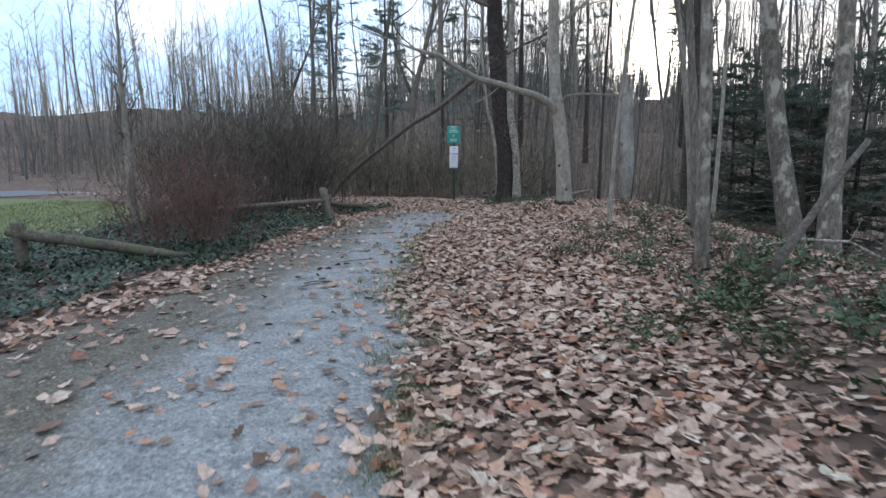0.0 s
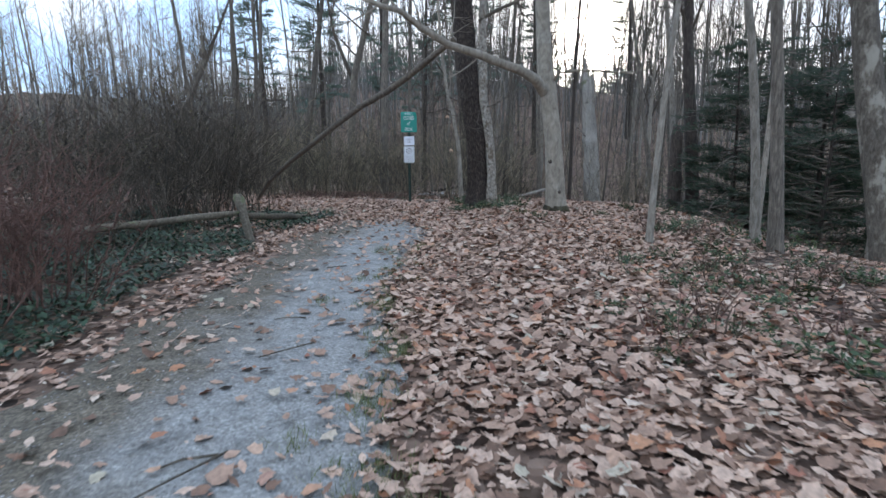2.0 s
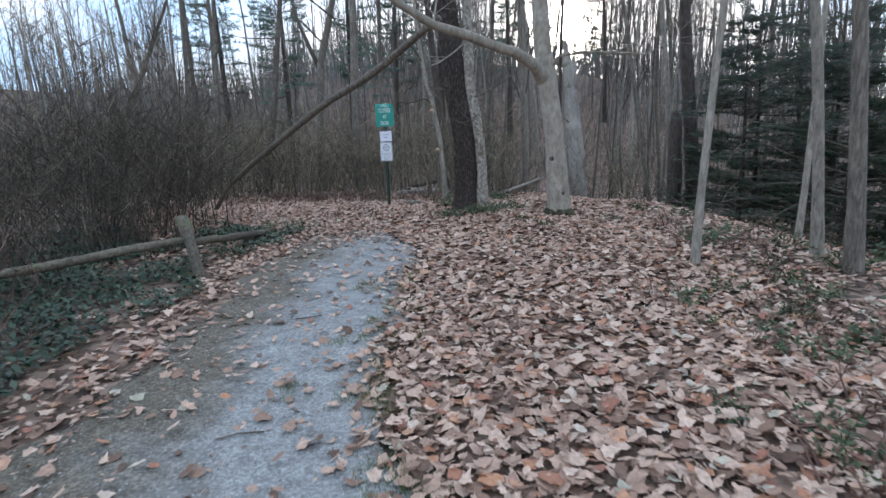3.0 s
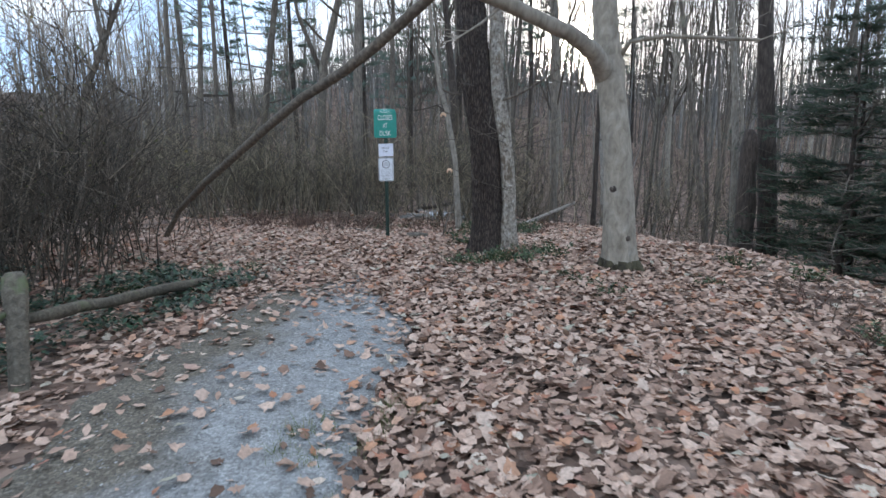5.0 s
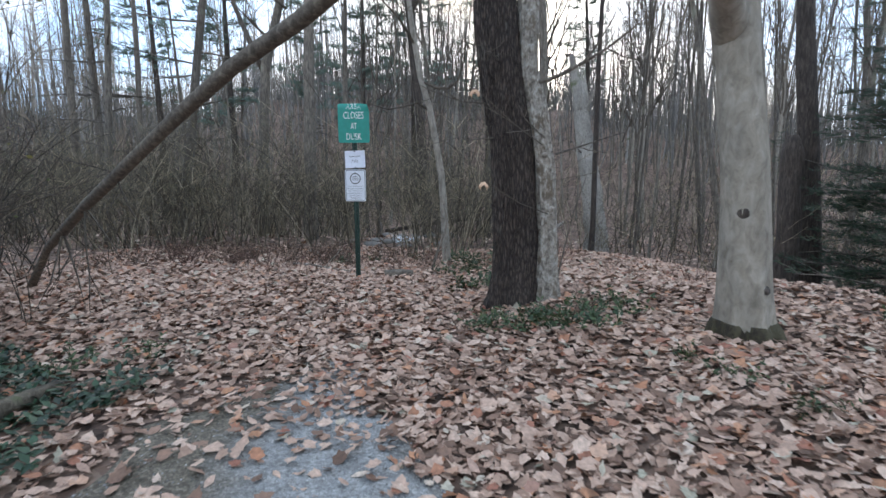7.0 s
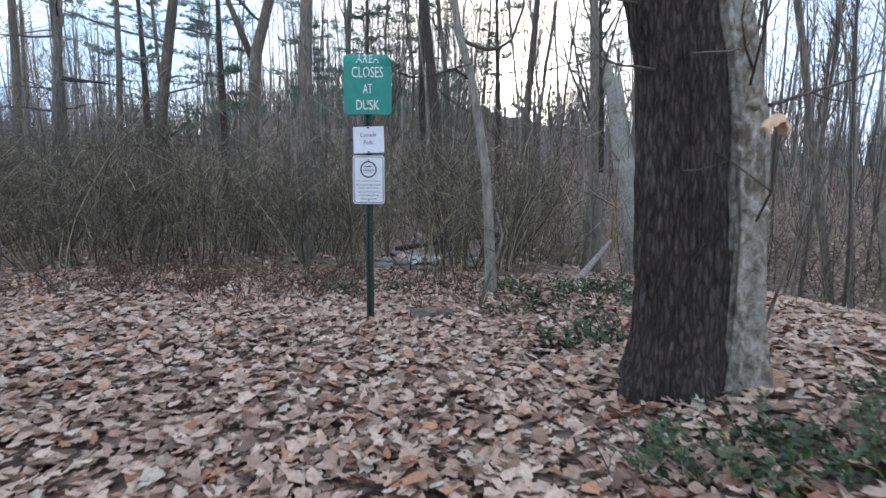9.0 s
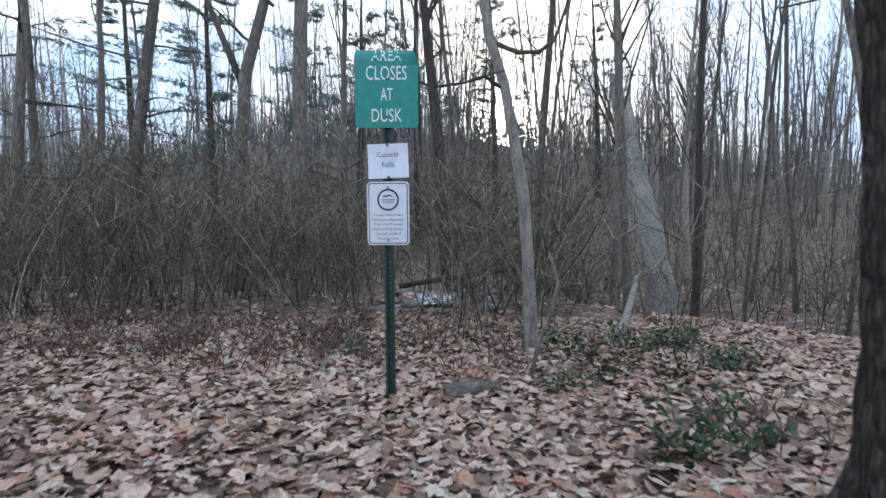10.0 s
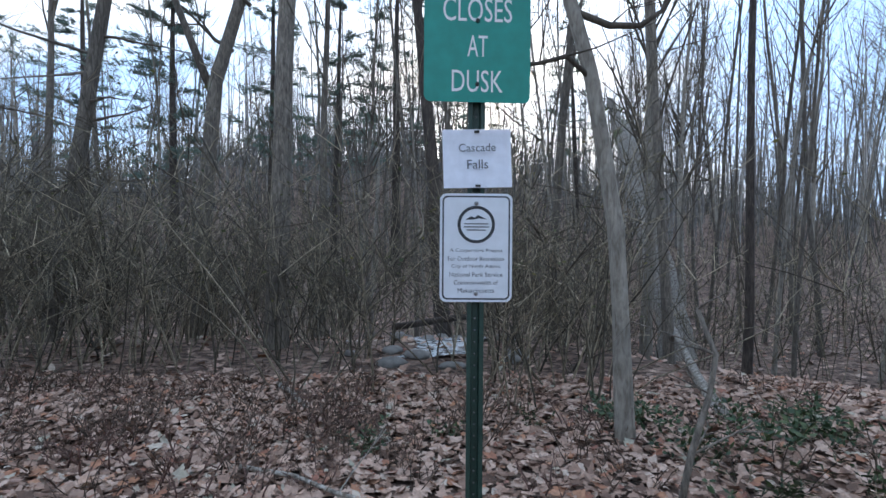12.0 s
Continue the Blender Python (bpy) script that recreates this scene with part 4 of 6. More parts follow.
for x, y, h, r, seed in [(9.0, 17.3, 5.2, 0.08, 71), (11.2, 17.6, 5.8, 0.09, 72), (13.2, 15.2, 5.2, 0.08, 73), (10.4, 15.6, 4.4, 0.06, 74), (12.0, 16.7, 6.4, 0.08, 75), (9.9, 18.6, 6.2, 0.08, 76)]:
    tr = pine(seed, h, r, (0, 0), 0.08, 0.15, 1.7, M_DARK, M_HEMLOCK, "hemlock_tree", -0.06, 4, 0.44, 6, 0.60)
    tr.matrix_basis = pose(x, y, gz(x, y))
    tagged(tr, "dark green hemlock with drooping dense branches", "hemlock", "hemlocks in the hollow")

# woodland of slim bare trees
protos = []
for k in range(10):
    rr = random.Random(100 + k)
    protos.append(bare_tree(100 + k, rr.uniform(11, 19), (0.04, 0.05, 0.05, 0.06, 0.07, 0.08, 0.09, 0.045, 0.065, 0.12)[k], (rr.uniform(-0.10, 0.10), rr.uniform(-0.07, 0.07)), rr.uniform(0.24, 0.46), 24, 1, rr.choice((M_GREY, M_GREY, M_GREY, M_SAPLING)), "woodland_tree", 0.075))


def clear_of(x, y):
    """Where no loose tree or shrub may stand."""
    if y < 19.3 and -6.0 < x < 7.2:
        return False
    if y < 13 and x < -0.5 and x > -22:
        return False
    if -8.5 < x < 0.8 and y < 27:
        return False
    if 0.1 < x - 0.07 * (y - 13) < 1.5 or 4.3 < x - 0.07 * y < 5.8:
        return False
    if abs(x + 0.3) < 0.9 and 20 < y < 29:
        return False
    return True


rng = random.Random(77)
spots = []
tries = 0
while len(spots) < 235 and tries < 20000:
    tries += 1
    u = rng.random()
    dist = 6 + 58 * u ** 0.62
    ang = rng.uniform(-62, 62)
    x, y = 1.5 + dist * math.sin(radians(ang)), 12 + dist * math.cos(radians(ang))
    if not clear_of(x, y) or any((x - a) ** 2 + (y - b) ** 2 < 0.7 for a, b in spots):
        continue
    if x < -12 and y < 22:
        continue
    if x < -5 and rng.random() < 0.7:
        continue
    spots.append((x, y))
for x, y in [(10.5, 2), (11.5, 5), (12, 8.5), (10.5, 11), (13, 0), (14, 6), (15, 11), (9.8, 6.3), (11, -4), (9, -8), (3, -14), (-3, -13), (-8, -10), (14, -9), (6, -16), (-9, 0), (-11, -4), (-7, -6), (16, 3), (12.5, 10.2), (17, 8), (10.2, 13.2), (14.5, 13), (16, 17), (18, 13), (6.3, 23.2), (7.4, 25.4), (8.9, 24.1), (9.6, 27.0), (7.9, 29.2), (10.8, 29.8), (8.6, 32.5), (11.9, 25.6), (12.6, 32.4), (10.1, 35.2), (13.4, 28.4), (7.2, 36.5), (9.4, 39.0), (13.0, 37.2), (11.2, 22.6), (15.3, 24.2)]:
    spots.append((x, y))
for i, (x, y) in enumerate(spots):
    pr = protos[i % len(protos)]
    m = pose(x, y, gz(x, y), 0, 0, rng.uniform(0, 360))
    tr = pr if i < len(protos) else copy_thing(pr, m)
    tr.matrix_basis = m
    s = rng.uniform(0.8, 1.2)
    tr.scale = (s, s, s * rng.uniform(0.95, 1.1))
    tagged(tr, "slim leafless tree with grey-brown bark in the woods", "tree", "slim bare woodland trees")


def far_woods(name, n, seed, x0, x1, y0, y1, ok, mat):
    """Distant trees past counting."""
    rng = random.Random(seed)
    g = Geo()
    k = 0
    while k < n:
        x, y = rng.uniform(x0, x1), rng.uniform(y0, y1)
        if not ok(x, y):
            continue
        k += 1
        z, h, r = gz(x, y), rng.uniform(11, 19), rng.uniform(0.06, 0.17)
        pts = bent((x, y, z - 0.3), (rng.uniform(-0.06, 0.06), rng.uniform(-0.06, 0.06), 1), h, 4, rng, 0.05)
        g.tube(pts, taper(r, 0.02, 4), 4, caps=False)
        for _ in range(13):
            q = rng.uniform(1.6, 3.95)
            a = pts[int(q)].lerp(pts[int(q) + 1], q - int(q))
            t = rng.uniform(0, 6.283)
            tw = bent(a, (math.cos(t), math.sin(t), rng.uniform(0.5, 1.6)), rng.uniform(1.2, 3.4), 2, rng, 0.2)
            g.tube(tw, [0.03, 0.02, 0.008], 3, caps=False)
            for _ in range(2):
                t = rng.uniform(0, 6.283)
                g.tube([tw[1], tw[1] + Vector((math.cos(t), math.sin(t), 1.0)) * rng.uniform(0.5, 1.2)], [0.014, 0.006], 3, caps=False)
    tagged(part(name, g, mat), "distant leafless woods", "woods", kind="stuff")


far_woods("far_woods", 620, 5, -70, 85, 48, 130, lambda x, y: math.hypot(x, y) > 50 and not (-0.5 < x - 0.07 * (y - 13) < 2.2) and not (3.8 < x - 0.07 * y < 6.4) and not 0.40 < math.atan2(-x, y - 12) < 0.60 and abs(math.atan2(x, y)) < 1.1, M_HAZEBARK)
# pale sapling bark stands in for sunlight on the left hillside trees
far_woods("hillside_woods", 340, 6, -170, -18, -10, 140, lambda x, y: math.hypot(x, y) > 48 and math.atan2(-x, y) > 0.35, M_SAPLING)
far_woods("woods_behind", 90, 7, -40, 50, -60, -18, lambda x, y: True, M_GREY)

# young growth past counting on the far slope
rng = random.Random(56)
young = Geo()
for _ in range(3900):
    t, q = rng.uniform(-0.8, 1.0), 30 + 85 * math.sqrt(rng.random())
    x, y = 1.0 + q * math.sin(t), 12 + q * math.cos(t)
    if q < 50 and not clear_of(x, y):
        continue
    pts = bent((x, y, gz(x, y) - 0.2), (rng.uniform(-0.2, 0.2), rng.uniform(-0.2, 0.2), 1), rng.uniform(3.5, 9), 3, rng, 0.12)
    young.tube(pts, [0.05, 0.038, 0.024, 0.01], 3, caps=False)
    for _ in range(5):
        k = rng.randint(1, 3)
        tip = pts[k] + Vector((rng.uniform(-1, 1), rng.uniform(-1, 1), rng.uniform(0.5, 1.6))) * rng.uniform(0.5, 1.2)
        young.tube([pts[k], tip], [0.016, 0.006], 3, caps=False)
for _ in range(1100):
    t, q = rng.uniform(-1.5, -0.7), rng.uniform(48, 110)
    x, y = q * math.sin(t), q * math.cos(t)
    pts = bent((x, y, gz(x, y) - 0.2), (rng.uniform(-0.12, 0.12), rng.uniform(-0.12, 0.12), 1), rng.uniform(2.5, 8), 3, rng, 0.08)
    young.tube(pts, [0.05, 0.04, 0.025, 0.01], 3, caps=False)
    for _ in range(5):
        k = rng.randint(1, 3)
        tip = pts[k] + Vector((rng.uniform(-1, 1), rng.uniform(-1, 1), rng.uniform(0.5, 1.6))) * rng.uniform(0.5, 1.2)
        young.tube([pts[k], tip], [0.02, 0.008], 3, caps=False)
for _ in range(1700):
    x, y = rng.uniform(-75, 55), rng.uniform(84, 114)
    if -0.5 < x - 0.07 * (y - 13) < 2.2 or 3.8 < x - 0.07 * y < 6.4:
        continue
    pts = bent((x, y, gz(x, y) - 0.2), (rng.uniform(-0.15, 0.15), rng.uniform(-0.1, 0.1), 1), rng.uniform(2, 7.5), 3, rng, 0.1)
    young.tube(pts, [0.06, 0.05, 0.035, 0.015], 3, caps=False)
    for _ in range(7):
        k = rng.randint(1, 3)
        tip = pts[k] + Vector((rng.uniform(-1, 1), rng.uniform(-1, 1), rng.uniform(0.3, 1.5))) * rng.uniform(0.6, 1.5)
        young.tube([pts[k], tip], [0.03, 0.015], 3, caps=False)
tagged(part("young_growth", young, M_HAZEBARK), "crowded saplings on the far slope, grey bark paled for haze", "saplings", kind="stuff")

# underbrush past counting beneath the woods
rng = random.Random(55)
under = Geo()
for _ in range(2900):
    t, q = rng.uniform(-1.05, 1.05), 15 + 75 * rng.random()
    x, y = 1.0 + q * math.sin(t), 12 + q * math.cos(t)
    if y < 22 or -8.5 < x < 0.8 and y < 27:
        continue
    pts = bent((x, y, gz(x, y) - 0.1), (rng.uniform(-0.4, 0.4), rng.uniform(-0.4, 0.4), 1), rng.uniform(1.2, 3.6) * (1 + q * 0.012), 3, rng, 0.15)
    under.tube(pts, [0.02, 0.014, 0.009, 0.004], 3, caps=False)
    for _ in range(4):
        k = rng.randint(1, 3)
        tip = pts[k] + Vector((rng.uniform(-1, 1), rng.uniform(-1, 1), rng.uniform(0.3, 1.3))) * rng.uniform(0.3, 0.7)
        under.tube([pts[k], tip], [0.008, 0.003], 3, caps=False)
tagged(part("underbrush", under, M_BRUSH), "brown leafless underbrush beneath the woods", "underbrush", kind="stuff")

# thickets
rng = random.Random(31)
brush = [shrub(200 + k, 13, 3.0, M_BRUSH, 0.85, M_GREENLEAF, 0.34 if k % 2 else 0.14, "thicket_shrub", 0.75, 8, (0.006, 0.019)) for k in range(6)]
places = []


def fill(n, x0, x1, y0, y1, gap, ok=lambda x, y: True):
    t = k = 0
    while k < n and t < 4000:
        t += 1
        x, y = rng.uniform(x0, x1), rng.uniform(y0, y1)
        if ok(x, y) and all((x - a) ** 2 + (y - b) ** 2 > gap * gap for a, b in places):
            places.append((x, y))
            k += 1


fill(24, -5.6, -1.6, 9.8, 13.3, 0.62, lambda x, y: x < -1.9 - 0.15 * (y - 9.6) and x > 5.2 - 0.95 * (y + 0.9))
fill(8, -3.6, -1.0, 7.3, 9.2, 0.55, lambda x, y: x < -0.9 - 0.5 * (9.25 - y) and x < -1.2)
fill(14, -8, -3.6, 13.0, 16.5, 0.7, lambda x, y: x < -3.8)
fill(20, -7, -0.9, 19.7, 22.5, 0.65, lambda x, y: not (-2.9 < x < -1.4 and y < 22.6))
fill(40, -13, -0.9, 20.5, 26, 0.8, lambda x, y: math.hypot(x + 2.2, y - 22.4) > 0.7 and not (x > -1.6 and y > 20.6))
sunny = lambda x, y: not 0.5 < x - 0.07 * (y - 13) < 1.3
fill(13, 0.9, 4.3, 19.5, 22.5, 0.65, lambda x, y: sunny(x, y) and x < 1.7 + 0.16 * (y - 19))
fill(9, 0.8, 5, 22, 26, 0.85, lambda x, y: sunny(x, y) and x < 2.2 + 0.2 * (y - 19))
fill(8, -22, -9, 18, 26, 1.4)
fill(16, 6, 16, 18.5, 28, 1.3)
fill(14, -16, 0, 26.5, 34, 1.5)
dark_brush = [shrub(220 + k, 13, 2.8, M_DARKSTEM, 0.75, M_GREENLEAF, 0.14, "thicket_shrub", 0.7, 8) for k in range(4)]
used = {True: 0, False: 0}
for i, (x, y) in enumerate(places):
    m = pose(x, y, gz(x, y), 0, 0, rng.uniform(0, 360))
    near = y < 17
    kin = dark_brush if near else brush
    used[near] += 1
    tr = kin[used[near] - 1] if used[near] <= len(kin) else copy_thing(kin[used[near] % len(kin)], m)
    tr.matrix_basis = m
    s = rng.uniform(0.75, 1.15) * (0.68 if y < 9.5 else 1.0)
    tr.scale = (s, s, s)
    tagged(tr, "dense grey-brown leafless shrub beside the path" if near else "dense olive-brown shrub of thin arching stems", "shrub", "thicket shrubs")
red = [shrub(300 + k, 22, 1.8, M_REDSTEM, 0.55, M_WEED, 0.15, "red_shrub", 0.6, 7) for k in range(3)]
for i, (x, y, s) in enumerate([(-0.35, 5.45, 0.9), (-0.8, 5.9, 0.95), (-0.75, 4.95, 0.75), (-0.15, 5.8, 0.8), (-1.3, 6.6, 0.8)]):
    m = pose(x, y, gz(x, y), 0, 0, 67 * i)
    tr = red[i] if i < 3 else copy_thing(red[i % 3], m)
    tr.matrix_basis = m
    tr.scale = (s, s, s)
    tagged(tr, "dense shrub of reddish-brown leafless stems beside the fence", "shrub", "red-stemmed shrubs")


# ---- the sign ----
SX, SY = 0.352, 16.60
sign = thing_at("park_sign", SX, SY + 0.035, "green steel post carrying one green and two white notices", "sign")
SZ = gz(SX, SY + 0.035)


def u_post(h):
    """A U-channel with punched dark holes up its face."""
    prof = [(-0.036, -0.012), (-0.036, -0.016), (-0.018, -0.016), (-0.014, 0.012), (0.014, 0.012), (0.018, -0.016), (0.036, -0.016), (0.036, -0.012), (0.021, -0.012), (0.017, 0.016), (-0.017, 0.016), (-0.021, -0.012)]
    g = Geo()
    n = len(prof)
    for z in (-0.4, h):
        g.v += [(x, y, z) for x, y in prof]
    g.f += [(i, (i + 1) % n, n + (i + 1) % n, n + i) for i in range(n)]
    g.f += [(n + 0, n + 1, n + 2, n + 11), (n + 2, n + 3, n + 10, n + 11), (n + 3, n + 4, n + 9, n + 10), (n + 4, n + 5, n + 8, n + 9), (n + 5, n + 6, n + 7, n + 8)]
    return g


post = part("post", u_post(2.30 - SZ), M_POST, sign, smooth=False)
hole = Geo()
hole.tube([(0, 0.0125, 0), (0, 0.0105, 0)], [0.0048, 0.0048], 8)
hole_mesh = hole.mesh("post_hole")
for k in range(38):
    z = 0.06 - SZ + k * 0.0254 * 2
    if z < 1.02 - SZ or 1.78 - SZ < z < 1.88 - SZ:
        part("post_hole", hole_mesh, M_STEEL if k % 4 == 0 else M_STEEL_DARK, post).location = (0, 0, z)


def rounded_plate(w, h, r, thick, bend=None, rows=1):
    """A sheet with rounded corners, facing -y, its middle at the origin."""
    outline = []
    for cx, cz, a0 in ((w / 2 - r, h / 2 - r, 0), (-w / 2 + r, h / 2 - r, 90), (-w / 2 + r, -h / 2 + r, 180), (w / 2 - r, -h / 2 + r, 270)):
        for k in range(6):
            a = radians(a0 + 18 * k)
            outline.append((cx + r * math.cos(a), cz + r * math.sin(a)))
    bm = bmesh.new()
    f = bm.faces.new([bm.verts.new((x, 0, z)) for x, z in outline])
    for i in range(1, rows):
        z = -h / 2 + h * i / rows
        bmesh.ops.bisect_plane(bm, geom=bm.verts[:] + bm.edges[:] + bm.faces[:], plane_co=(0, 0, z), plane_no=(0, 0, 1))
    if rows > 1:
        for i in range(1, 8):
            bmesh.ops.bisect_plane(bm, geom=bm.verts[:] + bm.edges[:] + bm.faces[:], plane_co=(-w / 2 + w * i / 8, 0, 0), plane_no=(1, 0, 0))
    ret = bmesh.ops.extrude_face_region(bm, geom=bm.faces[:])
    for v in ret["geom"]:
        if isinstance(v, bmesh.types.BMVert):
            v.co.y += thick
    if bend:
        for v in bm.verts:
            v.co = bend(v.co)
    bmesh.ops.recalc_face_normals(bm, faces=bm.faces[:])
    me = bpy.data.meshes.new("plate")
    bm.to_mesh(me)
    bm.free()
    return me


def lettering(text, height, width, cx, z, y, mat, parent, bend=None, name="lettering"):
    """Words as flat raised letters of a given height and width, facing -y."""
    c = bpy.data.curves.new(name, "FONT")
    c.body, c.align_x, c.align_y, c.size, c.extrude, c.resolution_u = text, "CENTER", "CENTER", 1.0, 0.0, 3
    tmp = bpy.data.objects.new("tmp", c)
    scene.collection.objects.link(tmp)
    me = bpy.data.meshes.new_from_object(tmp.evaluated_get(bpy.context.evaluated_depsgraph_get()))
    bpy.data.objects.remove(tmp)
    co = np.array([v.co[:] for v in me.vertices])
    lo, hi = co.min(0), co.max(0)
    for v in me.vertices:
        px = cx + ((v.co.x - lo[0]) / (hi[0] - lo[0]) - 0.5) * width
        pz = z + ((v.co.y - lo[1]) / (hi[1] - lo[1]) - 0.5) * height
        q = Vector((px, y, pz))
        v.co = bend(q) if bend else q
    me.materials.clear()
    me.name = name
    return part(name, me, mat, parent, smooth=False)


def curl(v):
    """The bent-back top of the old green plate, with its lifted corner."""
    t = max(0.0, v.z - 0.19)
    q = Vector((v.x, v.y + 3.2 * t * t, v.z - 1.2 * t * t))
    c = max(0.0, v.x - 0.09) * max(0.0, v.z - 0.17)
    return Vector((q.x - 1.5 * c, q.y - 3.0 * c + 0.012 * math.sin(v.x * 5), q.z - 1.0 * c))


GW, GH, GZ = 0.448, 0.560, 2.17
green = part("green_plate", rounded_plate(GW, GH, 0.03, 0.003, curl, 14), M_SIGN_GREEN, sign, "green metal plate with white words and a bent top", smooth=False)
green.location = (0, -0.035, GZ - SZ)
for text, h, w, z in (("AREA", 0.085, 0.215, 0.232), ("CLOSES", 0.098, 0.29, 0.105), ("AT", 0.088, 0.085, -0.045), ("DUSK", 0.092, 0.215, -0.192)):
    lettering(text, h, w, 0.0, z, -0.0015, M_LETTER_WHITE, green, curl)
for z in (0.06, -0.205):
    b = Geo()
    b.tube([(0, -0.001, z), (0, -0.007, z), (0, -0.009, z)], [0.009, 0.009, 0.005], 10)
    part("bolt", b, M_STEEL_DARK, green)

paper = part("paper_notice", rounded_plate(0.290, 0.246, 0.003, 0.003, lambda v: Vector((v.x, v.y + 0.010 * math.sin(v.x * 9) + 0.006 * math.sin(v.z * 14 + 1), v.z)), 8), M_PAPER, sign, "white paper notice in a clear plastic sleeve")
paper.matrix_basis = pose(0.003, -0.030, 1.655 - SZ, 0, -2.0, 0)
for text, h, w, z in (("Cascade", 0.034, 0.155, 0.045), ("Falls", 0.038, 0.088, -0.025)):
    lettering(text, h, w, 0.0, z, -0.010, M_LETTER_GREY, paper)
for z in (-0.115, 0.112):
    b = Geo()
    b.box((0, -0.004, z), (0.022, 0.006, 0.010))
    part("tape", b, M_STEEL_DARK, paper, smooth=False)

white = part("white_plate", rounded_plate(0.305, 0.457, 0.028, 0.003), M_SIGN_WHITE, sign, "white metal plate with a black border and print", smooth=False)
white.location = (0, -0.035, 1.279 - SZ)
rim = rounded_plate(0.285, 0.437, 0.022, 0.0008)
inner = rounded_plate(0.272, 0.424, 0.018, 0.0008)
b1 = part("border_line", rim, M_LETTER_BLACK, white, "black border line", smooth=False)
b1.location = (0, -0.0010, 0)
b2 = part("panel", inner, M_SIGN_WHITE, white, smooth=False)
b2.location = (0, -0.0020, 0)


def ring(r0, r1, y, z, n=40):
    g = Geo()
    for k in range(n):
        a = 2 * math.pi * k / n
        for r in (r0, r1):
            for yy in (y, y + 0.001):
                g.v.append((r * math.cos(a), yy, z + r * math.sin(a)))
    for k in range(n):
        p, q = 4 * k, 4 * ((k + 1) % n)
        g.f += [(p, q, q + 2, p + 2), (p + 1, p + 3, q + 3, q + 1), (p, p + 1, q + 1, q), (p + 2, q + 2, q + 3, p + 3)]
    return g


part("emblem_ring", ring(0.066, 0.079, -0.0032, 0.098), M_LETTER_BLACK, white, "dark ring of the emblem", smooth=False)
g = Geo()
g.add([(-0.045, -0.0032, 0.118), (-0.022, -0.0032, 0.133), (-0.008, -0.0032, 0.127), (0.008, -0.0032, 0.138), (0.045, -0.0032, 0.119), (0.012, -0.0032, 0.124), (-0.01, -0.0032, 0.119)], [(0, 1, 2, 6), (2, 3, 5, 6), (3, 4, 5)])
part("emblem_hills", g, M_LETTER_BLACK, white, "dark hill shape of the emblem", smooth=False)
for w, z in ((0.10, 0.101), (0.105, 0.088), (0.08, 0.075)):
    g = Geo()
    g.box((0, -0.0032, z), (w, 0.001, 0.0045))
    part("emblem_bar", g, M_LETTER_GREY, white, smooth=False)
for k, (text, w) in enumerate((("A Cooperative Project", 0.222), ("For Outdoor Recreation", 0.236), ("City of North Adams", 0.206), ("National Park Service", 0.224), ("Commonwealth of", 0.186), ("Massachusetts", 0.152))):
    lettering(text, 0.0185, w, 0.0, -0.012 - 0.0335 * k, -0.0032, M_LETTER_GREY, white)
for z in (0.187, -0.193):
    b = Geo()
    b.tube([(0, -0.002, z), (0, -0.008, z), (0, -0.010, z)], [0.009, 0.009, 0.005], 10)
    part("bolt", b, M_STEEL, white)


# ---- fence ----
def split_rail(name, a, b, r0, r1, seed, label):
    """A riven rail from a to b with worn flat faces."""
    rng = random.Random(seed)
    a, b = Vector(a), Vector(b)
    e = new(name)
    e.location = a
    g = Geo()
    n = 9
    pts = [(b - a) * (i / n) + Vector((rng.uniform(-0.012, 0.012), rng.uniform(-0.012, 0.012), rng.uniform(-0.01, 0.01))) for i in range(n + 1)]
    g.tube(pts, [r0 * 0.72] + [r0 + (r1 - r0) * i / n for i in range(1, n)] + [r1 * 0.7], 7, 0.14, rng)
    part("rail", g, M_RAIL, e)
    return tagged(e, label, "fence rail", "split rails of the fence")


def fence_post(x, y, h, lean, seed, label):
    rng = random.Random(seed)
    e = thing_at("fence_post", x, y, label, "fence post", "posts of the fence")
    spine = [(lean[0] * z, lean[1] * z, z) for z in (-0.2, 0.0, 0.2, 0.42, h - 0.12, h - 0.03, h)]
    g = rugged_trunk("post_body", spine, [0.052, 0.055, 0.058, 0.066, 0.082, 0.07, 0.035], 30, 4.0, 0.016, seed * 2.3, 0.0, 5, 0.025, 0.06)
    part("post_body", g, M_RAIL, e)
    g = Geo()
    for z in (h * 0.62,):
        g.tube([(lean[0] * z - 0.02, lean[1] * z - 0.075, z - 0.05), (lean[0] * z - 0.02, lean[1] * z - 0.079, z - 0.05)], [0.03, 0.028], 8)
    part("mortise", g, M_DARK, e, "dark mortise hole")
    return e


fence_post(-0.25, 9.27, 0.71, (-0.68, 0.70), 1, "weathered short leaning fence post beside the path")
fence_post(-1.22, 3.55, 0.60, (-0.05, 0.0), 2, "weathered grey fence post at the lawn")
split_rail("fence_rail", (-1.32, 3.48, 0.50), (0.22, 4.62, 0.07), 0.075, 0.06, 3, "weathered split rail fallen with one end on the ground")
split_rail("fence_rail", (-0.58, 9.58, 0.44), (-2.1, 6.5, 0.40), 0.05, 0.058, 4, "weathered split rail held by the post")
split_rail("fence_rail", (-0.55, 9.60, 0.38), (-0.80, 12.3, 0.04), 0.055, 0.06, 5, "weathered split rail sunk to the ground beyond the post")
fence_post(-2.16, 6.4, 0.62, (0.03, 0.0), 6, "weathered fence post hidden in the shrubs")


